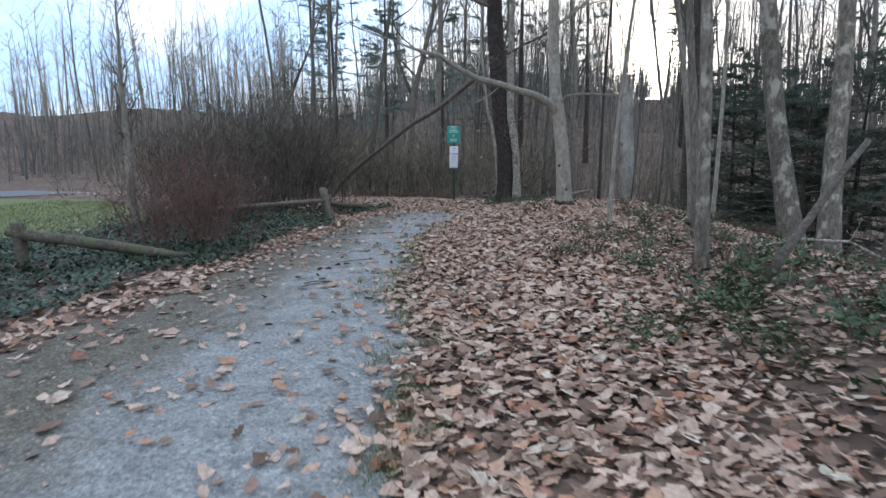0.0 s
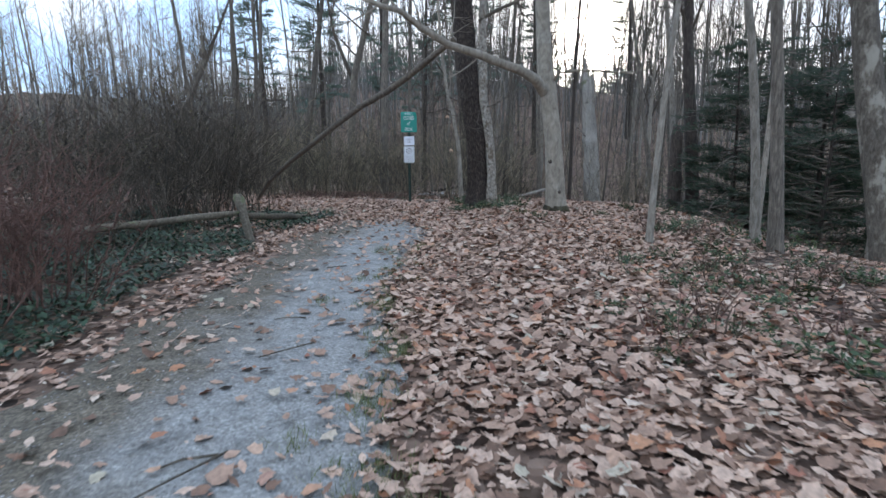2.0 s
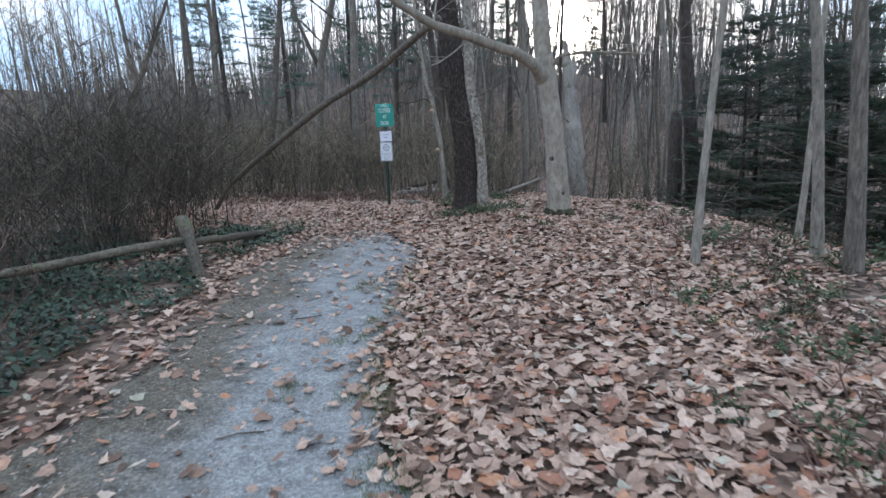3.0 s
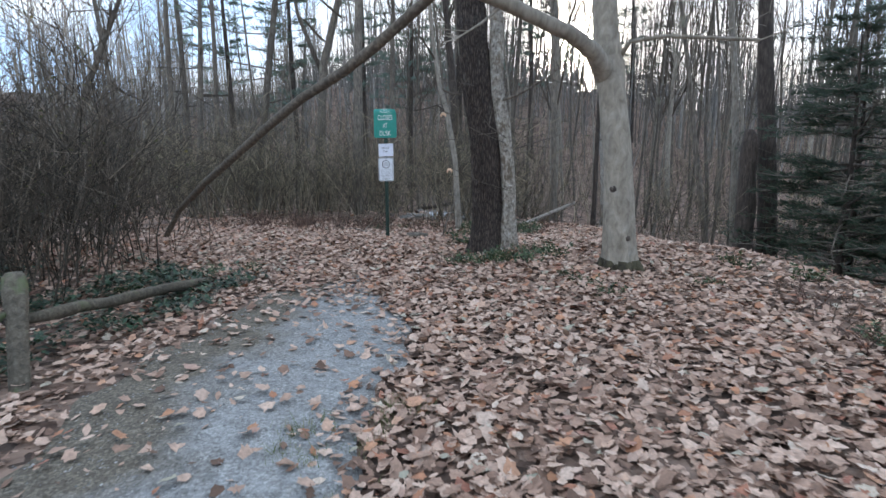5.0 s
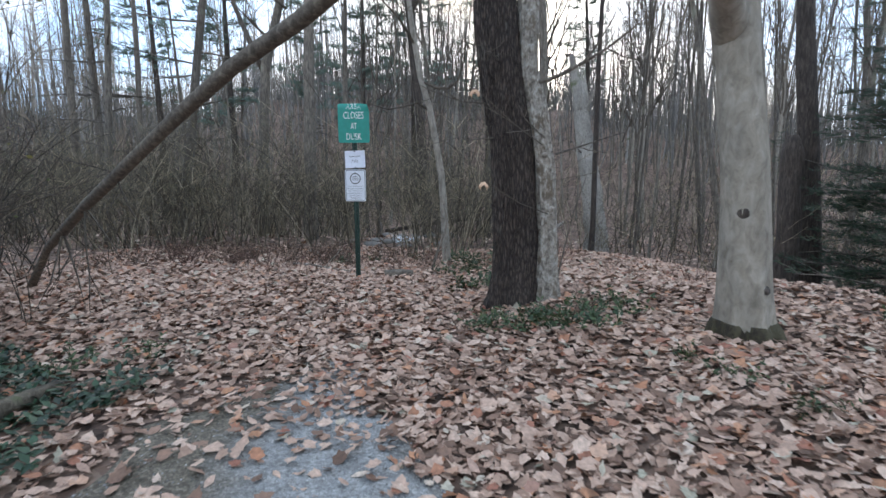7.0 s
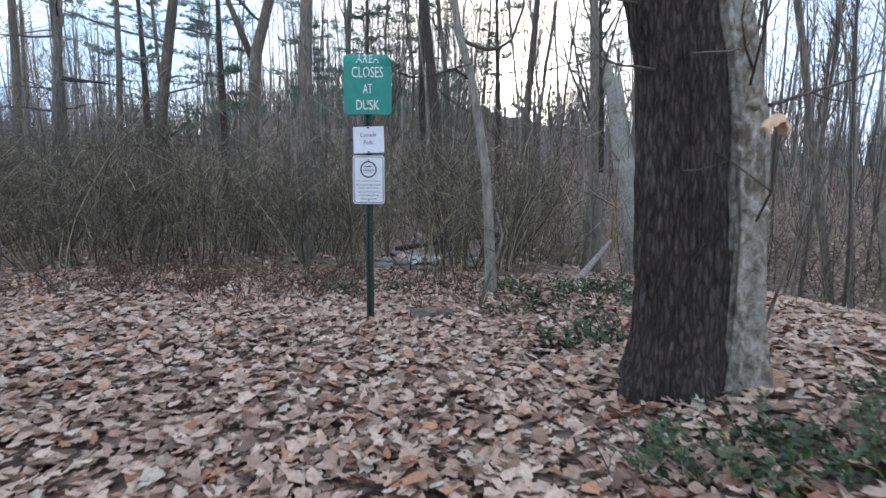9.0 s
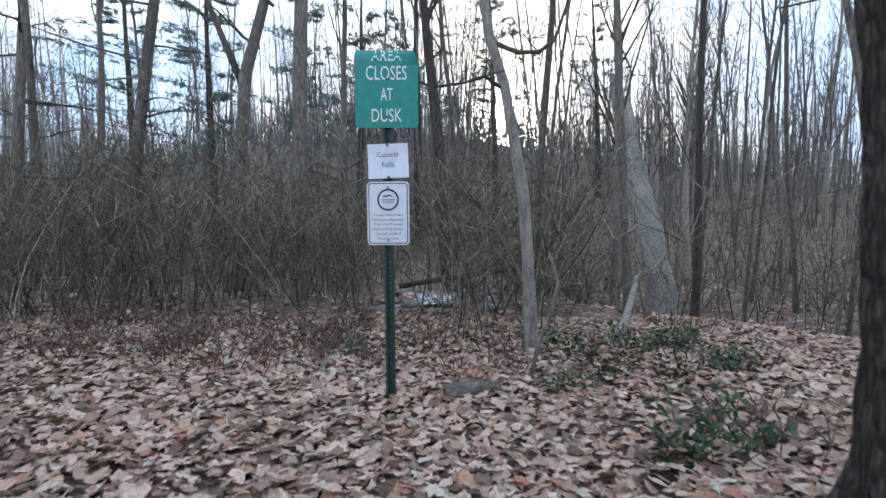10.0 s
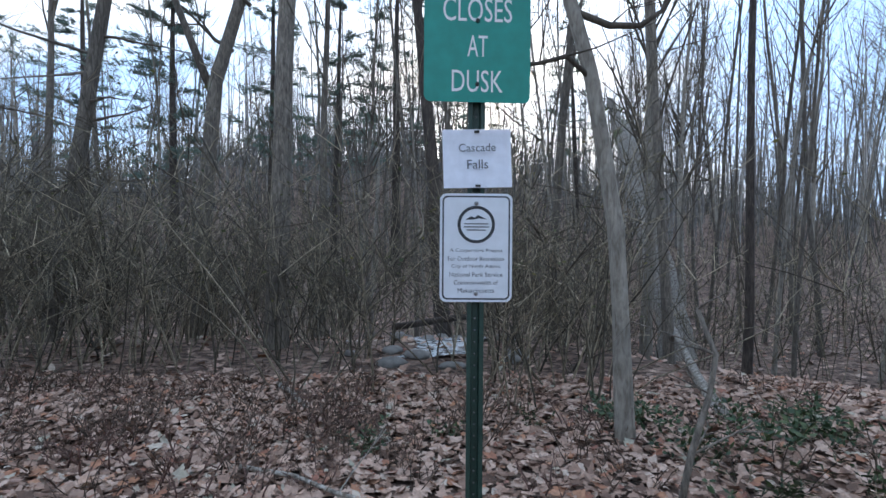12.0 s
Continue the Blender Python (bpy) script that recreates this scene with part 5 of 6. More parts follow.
# ---- fallen wood ----
def stick(name, pts, r, mat, label, seed, category="branch", twigs=0):
    rng = random.Random(seed)
    o = Vector(pts[0])
    e = new(name)
    e.location = o
    g = Geo()
    q = [Vector(p) - o for p in pts]
    g.tube(q, [r * (1 - 0.5 * i / len(q)) for i in range(len(q))], 8, 0.08, rng)
    for _ in range(twigs):
        limb(g, q[rng.randint(1, len(q) - 1)], (rng.uniform(-1, 1), rng.uniform(-1, 1), rng.uniform(0.1, 0.8)), rng.uniform(0.2, 0.5), r * 0.4, rng, 1, 4, 2)
    part("wood", g, mat, e)
    return tagged(e, label, category)


def on(x, y, lift):
    return (x, y, gz(x, y) + lift)


stick("fallen_log", [(2.62, 18.75, gz(2.62, 18.75) + 0.02), (3.1, 20.1, -0.20), (3.7, 21.8, -0.14), (4.6, 24.3, -0.05)], 0.07, M_PALE, "pale peeled fallen trunk propped off the ground", 1, "log")
stick("leaning_stick", [on(6.93, 4.78, -0.02), (7.15, 4.98, 0.40), (7.41, 5.2, 0.74), (7.75, 5.5, 1.2), (8.0, 5.7, 1.5)], 0.05, M_DEADWOOD, "broken pale pole leaning on the bank", 2)
stick("fallen_branch", [on(7.4, 7.0, 0.03), on(7.9, 7.15, 0.16), on(8.5, 7.2, 0.22), on(9.2, 7.5, 0.1)], 0.022, M_PALE, "thin pale fallen branch on the bank", 3, twigs=2)
stick("fallen_branch", [on(-0.98, 17.56, 0.05), on(-0.62, 17.40, 0.07), on(-0.33, 17.21, 0.06), on(0.06, 17.06, 0.05)], 0.016, M_PALE, "thin fallen branch on dry leaves", 4, twigs=2)
stick("fallen_branch", [on(-1.46, 19.98, 0.05), on(-1.2, 19.5, 0.09), on(-0.94, 19.02, 0.06)], 0.028, M_PALE, "short pale fallen branch in the leaves", 5)
stick("fallen_branch", [on(0.76, 16.60, 0.05), on(0.95, 16.66, 0.07), on(1.16, 16.72, 0.05)], 0.075, M_DEADWOOD, "rotten piece of wood in the leaves", 6)
stick("fallen_log", [(-0.6, 24.6, -0.35), (0.6, 24.2, -0.1), (2.0, 23.9, 0.1)], 0.07, M_DARK, "dark fallen log across the brook", 7, "log")
stick("twig", [on(2.70, 3.98, 0.025), on(2.58, 3.90, 0.032), on(2.50, 3.80, 0.025)], 0.008, M_TWIG, "dark twig lying on the gravel path", 8, "twig")
stick("twig", [on(2.72, 4.02, 0.022), on(2.63, 3.75, 0.034), on(2.55, 3.60, 0.024)], 0.006, M_TWIG, "thin curved twig lying on the gravel path", 9, "twig")
stick("twig", [on(2.48, 5.48, 0.025), on(2.36, 5.28, 0.03), on(2.25, 5.10, 0.025)], 0.006, M_TWIG, "dark twig lying on the gravel path", 10, "twig")
stick("twig", [on(2.15, 6.05, 0.022), on(2.02, 6.0, 0.03), on(1.92, 5.93, 0.024)], 0.006, M_TWIG, "dark twig lying on the gravel path", 12, "twig")
stick("twig", [on(1.55, 7.9, 0.022), on(1.78, 7.95, 0.03)], 0.006, M_TWIG, "dark twig lying on the gravel path", 13, "twig")
# crooked sapling before the pale log
stick("crooked_sapling", [on(1.40, 17.0, -0.05), (1.50, 17.05, 0.22), (1.62, 17.1, 0.52), (1.66, 17.12, 0.72), (1.60, 17.2, 0.95)], 0.020, M_GREY, "small crooked grey-brown sapling with thin twigs", 14, "sapling", 6)


# ---- brook ----
def brook():
    ys = np.linspace(21.6, 30, 60)
    us = np.linspace(-1, 1, 15)
    cx = 0.12 + 0.3 * np.sin((ys - 21) * 0.5) + np.clip(ys - 26, 0, 9) * -0.5
    X = cx[:, None] + us[None, :] * (0.62 + 0.25 * np.sin(ys * 1.9))[:, None]
    Y = np.repeat(ys[:, None], len(us), 1)
    Z = ground_z(X, Y) + 0.035 + 0.03 * np.sin(X * 5 + Y * 3) * np.sin(Y * 4)
    idx = np.arange(X.size).reshape(X.shape)
    q = np.stack([idx[:-1, :-1], idx[:-1, 1:], idx[1:, 1:], idx[1:, :-1]], -1).reshape(-1, 4)
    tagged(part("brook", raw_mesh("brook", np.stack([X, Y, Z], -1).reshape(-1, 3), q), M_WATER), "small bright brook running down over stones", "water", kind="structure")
    rng = random.Random(9)
    for k in range(26):
        y = rng.uniform(20.6, 26)
        x = 0.12 + 0.3 * math.sin((y - 21) * 0.5) + rng.uniform(-1.2, 1.2)
        bm = bmesh.new()
        bmesh.ops.create_icosphere(bm, subdivisions=2, radius=1.0)
        s = (rng.uniform(0.10, 0.26), rng.uniform(0.10, 0.22), rng.uniform(0.05, 0.12))
        for v in bm.verts:
            f = 1 + 0.35 * noise.noise(v.co * 1.4 + Vector((k * 3.3, 0, 0)))
            v.co = Vector((v.co.x * s[0] * f, v.co.y * s[1] * f, v.co.z * s[2] * f))
        me = bpy.data.meshes.new("stone")
        bm.to_mesh(me)
        bm.free()
        me.shade_smooth()
        ob = part("stone", me, M_STONE)
        ob.matrix_basis = pose(x, y, gz(x, y) + 0.03, 0, 0, rng.uniform(0, 360))
        tagged(ob, "wet grey rounded stone in the brook", "stone", "stones of the brook")


brook()


# ---- house beyond the lawn ----
def house():
    x, y = -29.6, 15.6
    e = thing_at("house", x, y, "pale clapboard house with dark roof beyond the lawn", "house")
    e.rotation_euler = (0, 0, radians(30))
    g = Geo()
    g.box((0, 0, 1.2), (7.0, 5.0, 3.0))
    part("wall", g, M_SIDING, e, smooth=False)
    g = Geo()
    g.box((0, -2.52, 0.18), (7.0, 0.03, 0.16), Matrix.Rotation(radians(6), 3, "X"))
    me = g.mesh("clapboard", False)
    for k in range(15):
        part("clapboard", me, M_SIDING, e).location = (0, 0, k * 0.165)
    g = Geo()
    g.box((3.52, 0, 0.18), (0.03, 5.0, 0.16), Matrix.Rotation(radians(6), 3, "Y"))
    me = g.mesh("clapboard", False)
    for k in range(15):
        part("clapboard", me, M_SIDING, e).location = (0, 0, k * 0.165)
    g = Geo()
    g.add([(-3.8, -2.9, 2.6), (3.8, -2.9, 2.6), (3.8, 2.9, 2.6), (-3.8, 2.9, 2.6), (-3.8, 0, 4.4), (3.8, 0, 4.4)], [(0, 1, 5, 4), (2, 3, 4, 5), (0, 4, 3), (1, 2, 5), (3, 2, 1, 0)])
    part("roof", g, M_ROOF, e, smooth=False)
    for x in (-1.8, 1.6):
        w = new("window")
        w.parent = e
        g = Geo()
        for c, s in (((x, -2.56, 0.85), (1.0, 0.06, 0.08)), ((x, -2.56, 1.95), (1.0, 0.06, 0.08)), ((x - 0.46, -2.56, 1.4), (0.08, 0.06, 1.02)), ((x + 0.46, -2.56, 1.4), (0.08, 0.06, 1.02))):
            g.box(c, s)
        part("frame", g, M_SIDING, w, smooth=False)
        g = Geo()
        g.box((x, -2.55, 1.4), (0.84, 0.02, 1.02))
        part("pane", g, M_GLASS, w, smooth=False)


house()


# ---- small growth ----
def low_evergreen(seed, n, h, mat=M_EVERGREEN):
    """A low tuft of leafy stems."""
    rng = random.Random(seed)
    e = new("low_shrub")
    g, lf = Geo(), Geo()
    for _ in range(n):
        t = rng.uniform(0, 6.283)
        q = rng.uniform(0, 0.22)
        pts = bent((q * math.cos(t), q * math.sin(t), -0.03), (math.cos(t) * 0.8, math.sin(t) * 0.8, 1), h * rng.uniform(0.6, 1.2), 4, rng, 0.25)
        g.tube(pts, taper(0.004, 0.002, 4), 3, caps=False)
        for i in range(1, 5):
            for _ in range(4):
                nd = Vector((rng.uniform(-1, 1), rng.uniform(-1, 1), rng.uniform(-0.2, 0.7))).normalized()
                lf.blade(pts[i], nd, nd.orthogonal().normalized(), rng.uniform(0.04, 0.085), rng.uniform(0.018, 0.035))
    part("stem_clump", g, M_BRUSH, e)
    tagged(part("leaf_spray", lf, mat, e), kind="stuff")
    return e


rng = random.Random(41)
GREENS_AT_OAK = [(2.2, 13.65, 0.7), (2.42, 13.6, 0.75), (2.62, 13.72, 0.8), (2.3, 13.85, 0.6), (3.54, 14.31, 0.7), (3.69, 12.68, 0.55), (4.05, 11.92, 0.6), (5.87, 5.24, 0.9), (5.98, 4.64, 0.9), (6.41, 4.38, 1.0), (6.59, 3.64, 1.1), (6.48, 3.08, 1.1), (5.98, 3.31, 0.8), (4.98, 5.7, 0.5), (4.62, 6.17, 0.45), (5.12, 8.02, 0.6)]
ev = [low_evergreen(400 + k, 12, 0.28) for k in range(3)]
for i, (x, y, s) in enumerate([(2.05, 17.35, 1.0), (2.05, 17.9, 0.8), (1.9, 17.9, 0.9), (2.85, 18.1, 1.0), (3.1, 18.4, 0.9), (3.2, 14.1, 0.6), (2.75, 13.9, 0.55), (-0.95, 12.6, 0.7), (-1.2, 11.6, 0.8), (2.5, 13.6, 0.5), (3.8, 12.3, 0.5), (5.2, 12.6, 0.5), (3.3, 17.4, 0.9), (2.6, 17.1, 0.8), (-0.6, 12.9, 0.6), (0.2, 18.3, 0.6), (0.95, 18.6, 0.6), (-0.35, 18.1, 0.7), (6.4, 7.2, 0.8), (6.7, 6.2, 0.9), (6.9, 8.3, 0.8), (7.1, 5.2, 1.0), (6.2, 9.3, 0.7), (7.5, 6.6, 1.0), (7.4, 3.9, 1.0), (6.0, 10.8, 0.7), (7.9, 5.6, 1.1), (6.6, 11.2, 0.8), (8.0, 4.2, 1.1), (5.9, 13.6, 0.9), (6.3, 13.0, 0.9), (3.1, 13.7, 0.8), (2.95, 13.55, 0.9), (3.3, 13.5, 0.9), (3.5, 13.9, 0.8), (2.65, 13.6, 0.7), (2.15, 15.55, 1.1), (2.38, 15.8, 1.1), (1.7, 16.9, 0.8), (6.5, 3.6, 1.1), (6.9, 4.6, 1.2), (6.7, 2.6, 1.1), (7.3, 3.2, 1.2), (7.0, 1.8, 1.2), (7.7, 2.4, 1.2)] + GREENS_AT_OAK + [(5.7 + 2.3 * rng.random(), 1.5 + 10 * rng.random(), rng.uniform(0.6, 1.1)) for _ in range(20)] + [(1.7 + 1.9 * rng.random(), 17.2 + 1.7 * rng.random(), rng.uniform(0.6, 1.0)) for _ in range(7)] + [(4.7 + 1.4 * rng.random(), 5.2 + 3.5 * rng.random(), rng.uniform(0.4, 0.8)) for _ in range(14)]):
    m = pose(x, y, gz(x, y), 0, 0, rng.uniform(0, 360))
    t = ev[i] if i < 3 else copy_thing(ev[i % 3], m)
    t.matrix_basis = m
    t.scale = (s, s, s)
    tagged(t, "low dark green leafy plant among dry leaves", "plant", "low green plants")
wd = [shrub(500 + k, 7, 0.5, M_REDSTEM if k == 2 else M_WEEDSTEM, 0.3, M_WEED, 0.95, "dry_weed", 0.7, 2) for k in range(4)]
spots = [(rng.uniform(5.6, 8.2), rng.uniform(2.0, 12.5)) for _ in range(70)] + [(rng.uniform(-2.2, 1.8), rng.uniform(17.0, 19.6)) for _ in range(34)] + [(rng.uniform(1.6, 4.5), rng.uniform(17.4, 20)) for _ in range(14)] + [(rng.uniform(2.0, 4.8), rng.uniform(13.6, 16)) for _ in range(5)] + [(rng.uniform(-5, -2), rng.uniform(17.5, 20)) for _ in range(22)] + [(rng.uniform(-3.2, 0.1), rng.uniform(17.0, 18.9)) for _ in range(30)] + [(rng.uniform(-4.5, -0.3), rng.uniform(17.6, 20.2)) for _ in range(55)] + [(rng.uniform(4.6, 6.2), rng.uniform(4.6, 8.6)) for _ in range(8)]
for i, (x, y) in enumerate(spots):
    if math.hypot(x - SX, y - SY) < 0.4:
        continue
    m = pose(x, y, gz(x, y), 0, 0, rng.uniform(0, 360))
    t = wd[i] if i < 4 else copy_thing(wd[i % 4], m)
    t.matrix_basis = m
    s = rng.uniform(0.45, 0.95)
    t.scale = (s, s, s)
    tagged(t, "dry brown weed stalks in the leaf litter", "weed", "dry weeds")


# ---- leaves on the ground ----
def leaf_shape(kind, rng):
    """Outline of a dry leaf about one unit across, curled, as a fan of triangles."""
    if kind == "maple":
        pts = [(0, -0.46), (0.20, -0.36), (0.44, -0.32), (0.38, -0.10), (0.54, 0.12), (0.33, 0.18), (0.22, 0.34), (0, 0.55), (-0.22, 0.34), (-0.33, 0.18), (-0.54, 0.12), (-0.38, -0.10), (-0.44, -0.32), (-0.20, -0.36)]
    elif kind == "oak":
        pts = [(0, -0.55), (0.10, -0.25), (0.26, -0.18), (0.14, -0.02), (0.30, 0.12), (0.14, 0.22), (0.12, 0.42), (0, 0.52), (-0.14, 0.40), (-0.14, 0.20), (-0.30, 0.10), (-0.14, -0.04), (-0.26, -0.20), (-0.10, -0.27)]
    else:
        pts = [(0, -0.5), (0.16, -0.32), (0.25, -0.05), (0.20, 0.2), (0.08, 0.4), (0, 0.52), (-0.10, 0.38), (-0.21, 0.18), (-0.24, -0.08), (-0.15, -0.33)]
    a, b, c = rng.uniform(-0.4, 0.8), rng.uniform(-0.3, 0.6), rng.uniform(-0.5, 0.5)
    pts = [(x * rng.uniform(0.82, 1.05), y * rng.uniform(0.82, 1.05)) for x, y in pts]
    v = [(0, 0, 0)] + [(x + rng.uniform(-0.03, 0.03), y + rng.uniform(-0.03, 0.03), a * x * x + b * y * y + c * x * y + rng.uniform(-0.04, 0.04)) for x, y in pts]
    n = len(pts)
    return np.array(v), np.array([(0, 1 + i, 1 + (i + 1) % n) for i in range(n)])


lrng = random.Random(12)
SHAPES = [leaf_shape(k, lrng) for k in ("maple", "maple", "maple", "maple", "maple", "oak", "oak", "oval", "oval", "oval", "maple", "oak")]


def scattered(x, y, lift, size, tilt, rs):
    """Leaves of mixed shapes at the given spots, as arrays."""
    V, F, k = [], [], 0
    pick = rs.integers(0, len(SHAPES), len(x))
    for s, (sv, sf) in enumerate(SHAPES):
        i = np.where(pick == s)[0]
        if not len(i):
            continue
        n = len(i)
        a, tx, ty = rs.uniform(0, 2 * np.pi, n), rs.normal(0, tilt, n).clip(-0.8, 0.8), rs.normal(0, tilt, n).clip(-0.8, 0.8)
        p = sv[None] * size[i][:, None, None]
        ca, sa = np.cos(a)[:, None], np.sin(a)[:, None]
        px, py, pz = p[..., 0] * ca - p[..., 1] * sa, p[..., 0] * sa + p[..., 1] * ca, p[..., 2]
        pz = pz + px * np.tan(tx)[:, None] + py * np.tan(ty)[:, None]
        gx, gy = px + x[i][:, None], py + y[i][:, None]
        gzv = pz + (ground_z(x[i], y[i]) + lift[i])[:, None]
        v = np.stack([gx, gy, gzv], -1)
        V.append(v.reshape(-1, 3))
        F.append((sf[None] + (np.arange(n) * len(sv))[:, None, None] + k).reshape(-1, 3))
        k += n * len(sv)
    return np.concatenate(V), np.concatenate(F)


def leaf_field(name, n, seed, x0, x1, y0, y1, keep, label, size=(0.05, 0.118)):
    rs = np.random.default_rng(seed)
    x, y = rs.uniform(x0, x1, n), rs.uniform(y0, y1, n)
    k = rs.uniform(0, 1, n) < keep(x, y)
    x, y = x[k], y[k]
    m = len(x)
    V, F = scattered(x, y, rs.uniform(0.010, 0.055, m), rs.triangular(size[0], size[0] * 0.55 + size[1] * 0.45, size[1], m), 0.25, rs)
    return tagged(part(name, raw_mesh(name, V, F, False), M_LEAF), label, "leaves", kind="stuff")


def cover(x, y):
    """How thickly leaves lie: bare on the gravel, deep beside it."""
    L, R = path_edges(y)
    u = (x - L) / np.maximum(R - L, 0.2)
    inside = (u > 0) & (u < 1) & (y < 13.0)
    edge = np.minimum(np.abs(x - L), np.abs(x - R))
    on_path = 0.03 + 0.6 * np.exp(-np.abs(x - R) / 0.22) + 0.15 * np.exp(-np.abs(x - L) / 0.5) + 0.62 * smooth01((y - 11.0) / 2.2)
    c = np.where(inside, on_path, 1.0)
    bank = np.interp(y, [-5, 2, 6.5, 14, 19.5], [7.0, 6.1, 5.6, 5.1, 4.2])
    c = c * (1 - 0.62 * smooth01((x - bank) / 0.9) * (y < 15))
    left = (x < L) & (y < 12.5)
    c = np.where(left, 0.40 * np.exp(-(L - x - 0.25).clip(0) / 0.3) + 0.035 + 0.27 * smooth01((y - 9.3) / 1.5), c)
    return c


litter = leaf_field("leaf_litter", 166000, 1, -5.5, 8.2, -2.0, 20.5, lambda x, y: cover(x, y) * np.where((y > 8) & (x < 4.6) | (x < 6.5), 1, 0.75), "deep layer of dry tan and brown fallen leaves")
leaf_field("leaf_litter_far", 9000, 2, -16, 16, 14, 34, lambda x, y: np.where((x > -5.5) & (x < 8.2) & (y < 20.5), 0, 0.8), "dry fallen leaves under the woods", (0.10, 0.19))
leaf_field("leaf_litter_behind", 5000, 3, -2, 13, -9, -1.9, lambda x, y: np.where(y < -2, cover(x, y), 0), "dry fallen leaves beside the path", (0.09, 0.17))

# broken leaf crumbs trodden into the gravel
def crumb_keep(x, y):
    L, R = path_edges(y)
    u = (x - L) / np.maximum(R - L, 0.2)
    return np.where((u > -0.05) & (u < 1.05), 0.10 + 0.55 * np.exp(-np.abs(u) / 0.16) + 0.45 * np.exp(-np.abs(1 - u) / 0.10), 0) * (0.5 + 0.5 * np.sin(3.1 * x + 1.7 * y) * np.sin(2.3 * y - x))


leaf_field("leaf_crumbs", 26000, 8, -0.2, 7.5, -3, 12.8, crumb_keep, "small broken bits of dry leaf on the gravel path", (0.012, 0.055))


# groundcover on the fence side
def groundcover():
    rs = np.random.default_rng(4)
    n = 78000
    x, y = rs.uniform(-6.5, 0.9, n), rs.uniform(-1.5, 13.2, n)
    L, _ = path_edges(y)
    k = (x < L - 0.45 - 0.2 * np.sin(y * 2.1)) & ((x > lawn_edge(y) + rs.normal(0, 0.25, n)) & (x > -5.6 + 0.6 * np.sin(y * 1.7)) & (y > 0.2 + 0.9 * np.sin(x * 1.4) + rs.normal(0, 0.4, n)) & (y < 12.7 + 0.4 * np.sin(x * 2.3)) | (y > 9.2 - 0.55 * (x + 4.5)) & (y < 12.7 + 0.4 * np.sin(x * 2.3)) & (x > -5.8 + 0.5 * np.sin(y * 2.1)) | (rs.uniform(0, 1, n) < 0.05)) & (0.6 * np.sin(x * 1.9 + 1 + 0.9 * np.sin(y * 0.9)) * np.sin(y * 1.4 + 0.8 * np.sin(x * 2.3)) + 0.3 * np.sin(x * 4.7 + y * 2.9) * np.sin(y * 3.7 - x) + rs.normal(0, 0.12, n) > np.where(y > 9.8, -0.12, -0.5))
    x, y = x[k], y[k]
    m = len(x)
    base = np.array([(0, -0.5, 0), (0.27, 0.0, 0.06), (0, 0.5, -0.05), (-0.27, 0.0, 0.06)])
    a, t = rs.uniform(0, 6.283, m), rs.uniform(-0.2, 0.9, m)
    s = rs.uniform(0.05, 0.095, m)
    p = base[None] * s[:, None, None]
    py = p[..., 1] * np.cos(t)[:, None] - p[..., 2] * np.sin(t)[:, None]
    pz = p[..., 1] * np.sin(t)[:, None] + p[..., 2] * np.cos(t)[:, None]
    gx = p[..., 0] * np.cos(a)[:, None] - py * np.sin(a)[:, None] + x[:, None]
    gy = p[..., 0] * np.sin(a)[:, None] + py * np.cos(a)[:, None] + y[:, None]
    h = 0.04 + 0.16 * rs.uniform(0, 1, m) * (0.6 + 0.4 * np.sin(x * 3) * np.sin(y * 2.3))
    gzv = pz + (ground_z(x, y) + h)[:, None]
    V = np.stack([gx, gy, gzv], -1).reshape(-1, 3)
    F = np.arange(4 * m).reshape(-1, 4)
    tagged(part("groundcover", raw_mesh("groundcover", V, F, False), M_IVY), "low glossy dark green groundcover beside the fence", "groundcover", kind="stuff")
    # grass of the lawn
    n = 14000
    x, y = rs.uniform(-12, -3.6, n), rs.uniform(3.0, 12, n)
    k = (y < 9.2 - 0.55 * (x + 4.5)) & (x < lawn_edge(y) + rs.normal(0, 0.12, n)) & (y > 3.6 + 0.5 * np.sin(x * 1.1) + 0.25 * np.sin(x * 2.7 + 1))
    x, y = x[k], y[k]
    m = len(x)
    a, h = rs.uniform(0, 6.283, m), rs.uniform(0.04, 0.09, m)
    lx, ly = rs.normal(0, 0.02, m), rs.normal(0, 0.02, m)
    z = ground_z(x, y) + 0.015
    w = 0.006
    V = np.stack([np.stack([x - w * np.cos(a), y - w * np.sin(a), z], -1), np.stack([x + w * np.cos(a), y + w * np.sin(a), z], -1), np.stack([x + lx, y + ly, z + h], -1)], 1).reshape(-1, 3)
    tagged(part("lawn_grass", raw_mesh("lawn_grass", V, np.arange(3 * m).reshape(-1, 3), False), M_GRASS), "short yellow-green lawn grass", "grass", kind="stuff")
    # sparse grass at the margin of the gravel
    n = 5200
    tuft = rs.integers(0, 90, n)
    ty = rs.uniform(0.5, 9.5, 90)
    _, tr = path_edges(ty)
    tx = tr + rs.normal(-0.12, 0.2, 90)
    x, y = tx[tuft] + rs.normal(0, 0.06, n), ty[tuft] + rs.normal(0, 0.07, n)
    a, h = rs.uniform(0, 6.283, n), rs.uniform(0.03, 0.085, n)
    lx, ly = rs.normal(0, 0.03, n), rs.normal(0, 0.03, n)
    z = ground_z(x, y) + 0.01
    w = 0.0022
    V = np.stack([np.stack([x - w * np.cos(a), y - w * np.sin(a), z], -1), np.stack([x + w * np.cos(a), y + w * np.sin(a), z], -1), np.stack([x + lx, y + ly, z + h], -1)], 1).reshape(-1, 3)
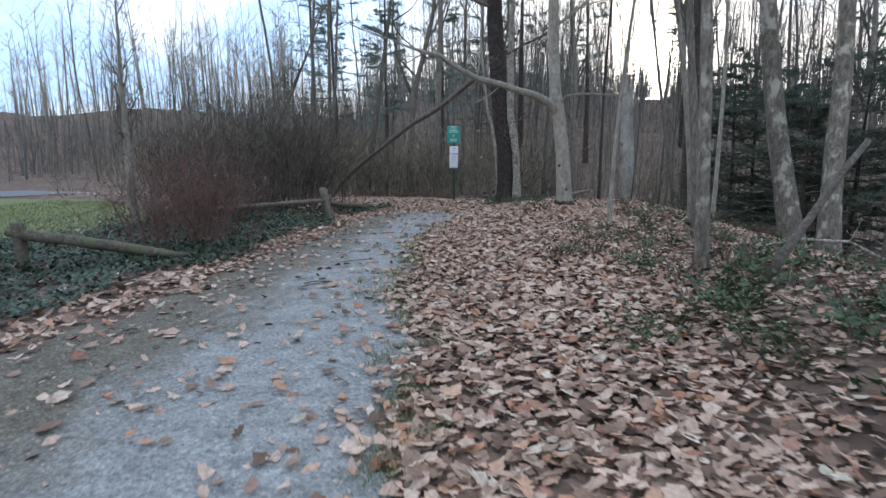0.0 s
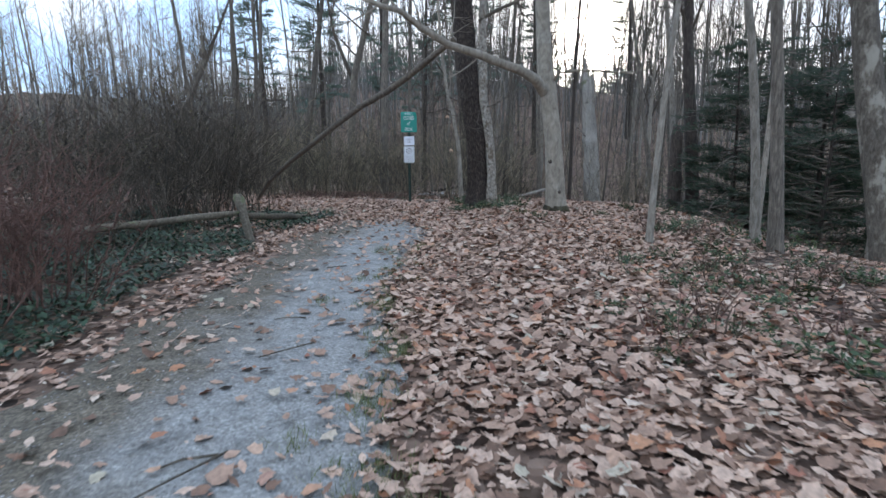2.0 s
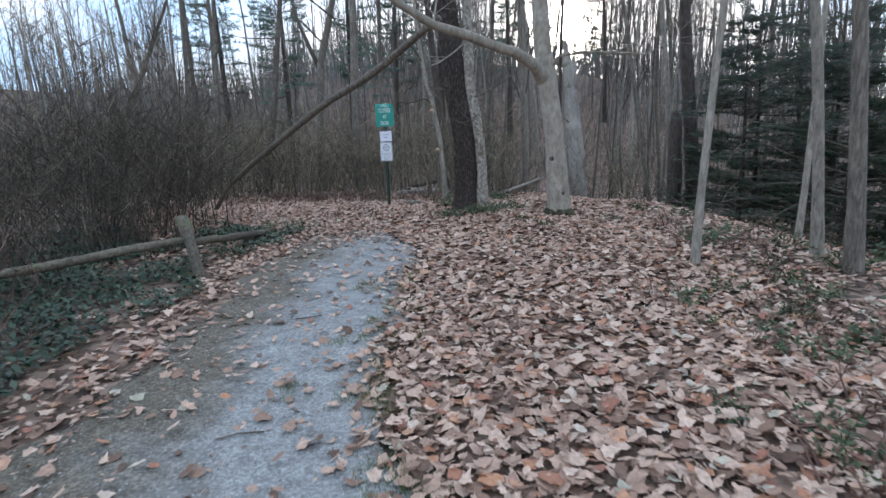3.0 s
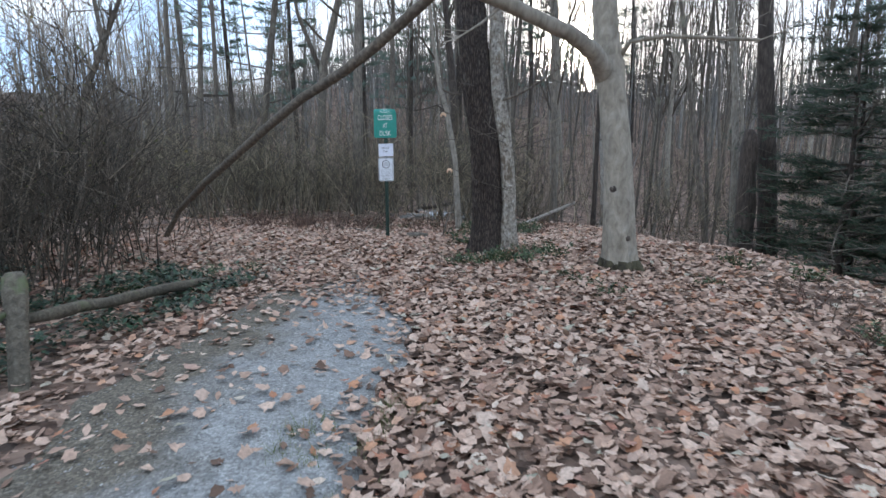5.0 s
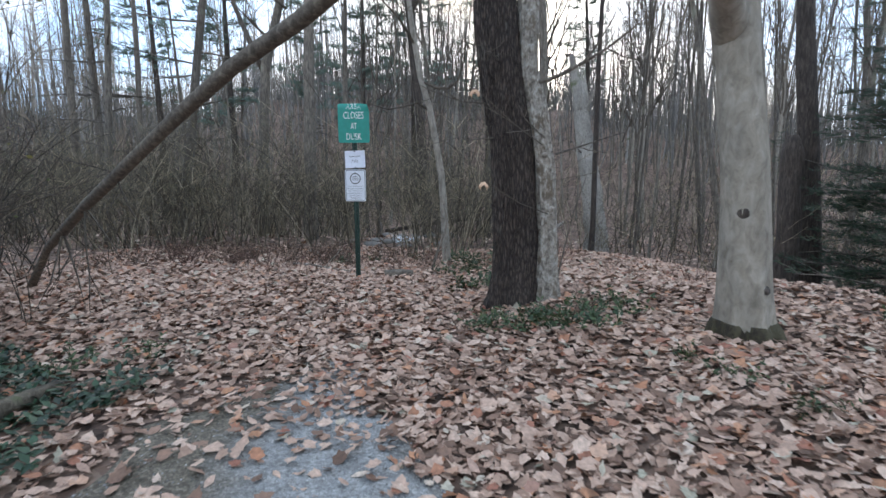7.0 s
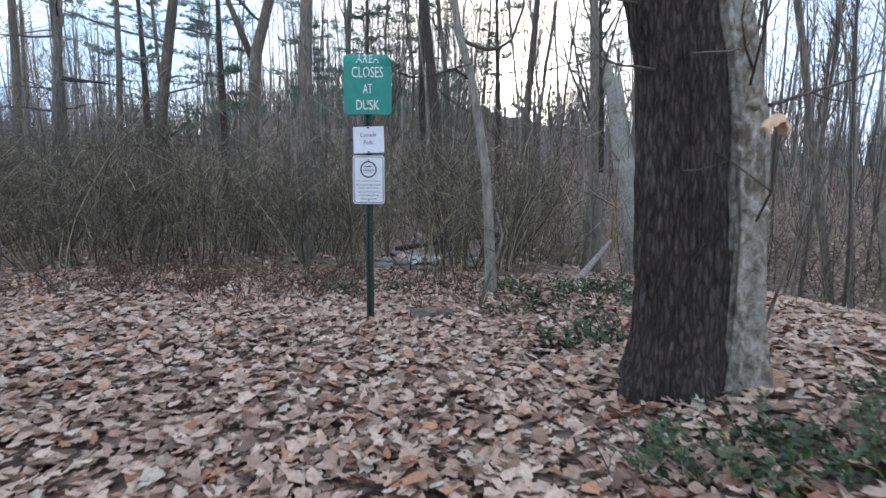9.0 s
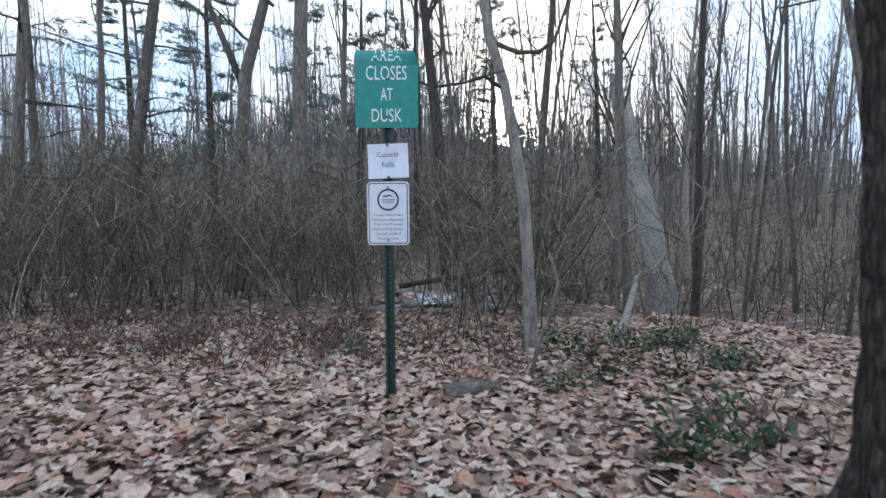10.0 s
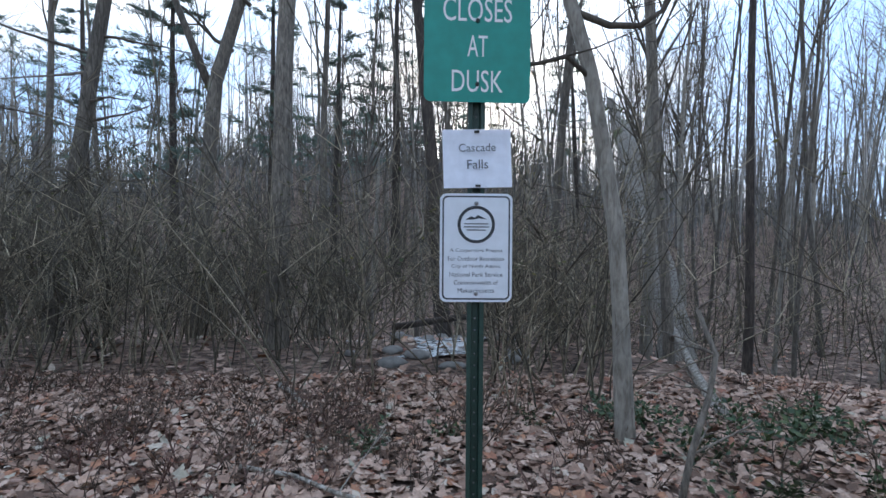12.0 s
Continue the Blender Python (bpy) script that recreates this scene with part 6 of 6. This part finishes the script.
    tagged(part("margin_grass", raw_mesh("margin_grass", V, np.arange(3 * n).reshape(-1, 3), False), M_GRASS), "sparse short grass between gravel and leaves", "grass", kind="stuff")
    # loose stones of the path
    n = 9000
    y = rs.uniform(-3, 12.5, n)
    L, R = path_edges(y)
    x = L + (R - L) * rs.uniform(0.02, 0.98, n)
    s = rs.uniform(0.003, 0.011, n)
    base = np.array([(1, 0, 0.2), (-0.2, 0.9, 0.1), (-0.9, -0.3, 0.2), (0.1, -0.9, 0.1), (0, 0, 0.8)])
    f = np.array([(0, 1, 4), (1, 2, 4), (2, 3, 4), (3, 0, 4)])
    a = rs.uniform(0, 6.283, n)
    p = base[None] * s[:, None, None]
    V = np.stack([p[..., 0] * np.cos(a)[:, None] - p[..., 1] * np.sin(a)[:, None] + x[:, None], p[..., 0] * np.sin(a)[:, None] + p[..., 1] * np.cos(a)[:, None] + y[:, None], p[..., 2] + (ground_z(x, y) + 0.011)[:, None]], -1).reshape(-1, 3)
    F = (f[None] + (np.arange(n) * 5)[:, None, None]).reshape(-1, 3)
    tagged(part("path_pebbles", raw_mesh("path_pebbles", V, F, False), M_PEBBLE), "small loose grey pebbles on the path", "pebbles", kind="stuff")


groundcover()

# the leaves nearest the walker, one by one
single = []
for k in range(10):
    rs = np.random.default_rng(50 + k)
    sv, sf = SHAPES[k % len(SHAPES)]
    single.append(raw_mesh("leaf", sv * rs.uniform(0.09, 0.15), sf, False))
rng = random.Random(90)
for k in range(300):
    y = rng.uniform(0.2, 15.5)
    L, R = (float(q) for q in path_edges(np.array(y)))
    if k % 6 == 0 and y < 12.5:
        x = rng.uniform(L, R)
    else:
        x = rng.uniform(R - 0.2, R + 1.4) if y < 12.5 else rng.uniform(-0.6, 2.2)
    ob = part("leaf", single[k % 10], M_LEAF_ONE, litter)
    ob.matrix_basis = pose(x, y, gz(x, y) + (0.03 if L < x < R and y < 12.5 else 0.06), rng.uniform(-14, 14), rng.uniform(-14, 14), rng.uniform(0, 360))
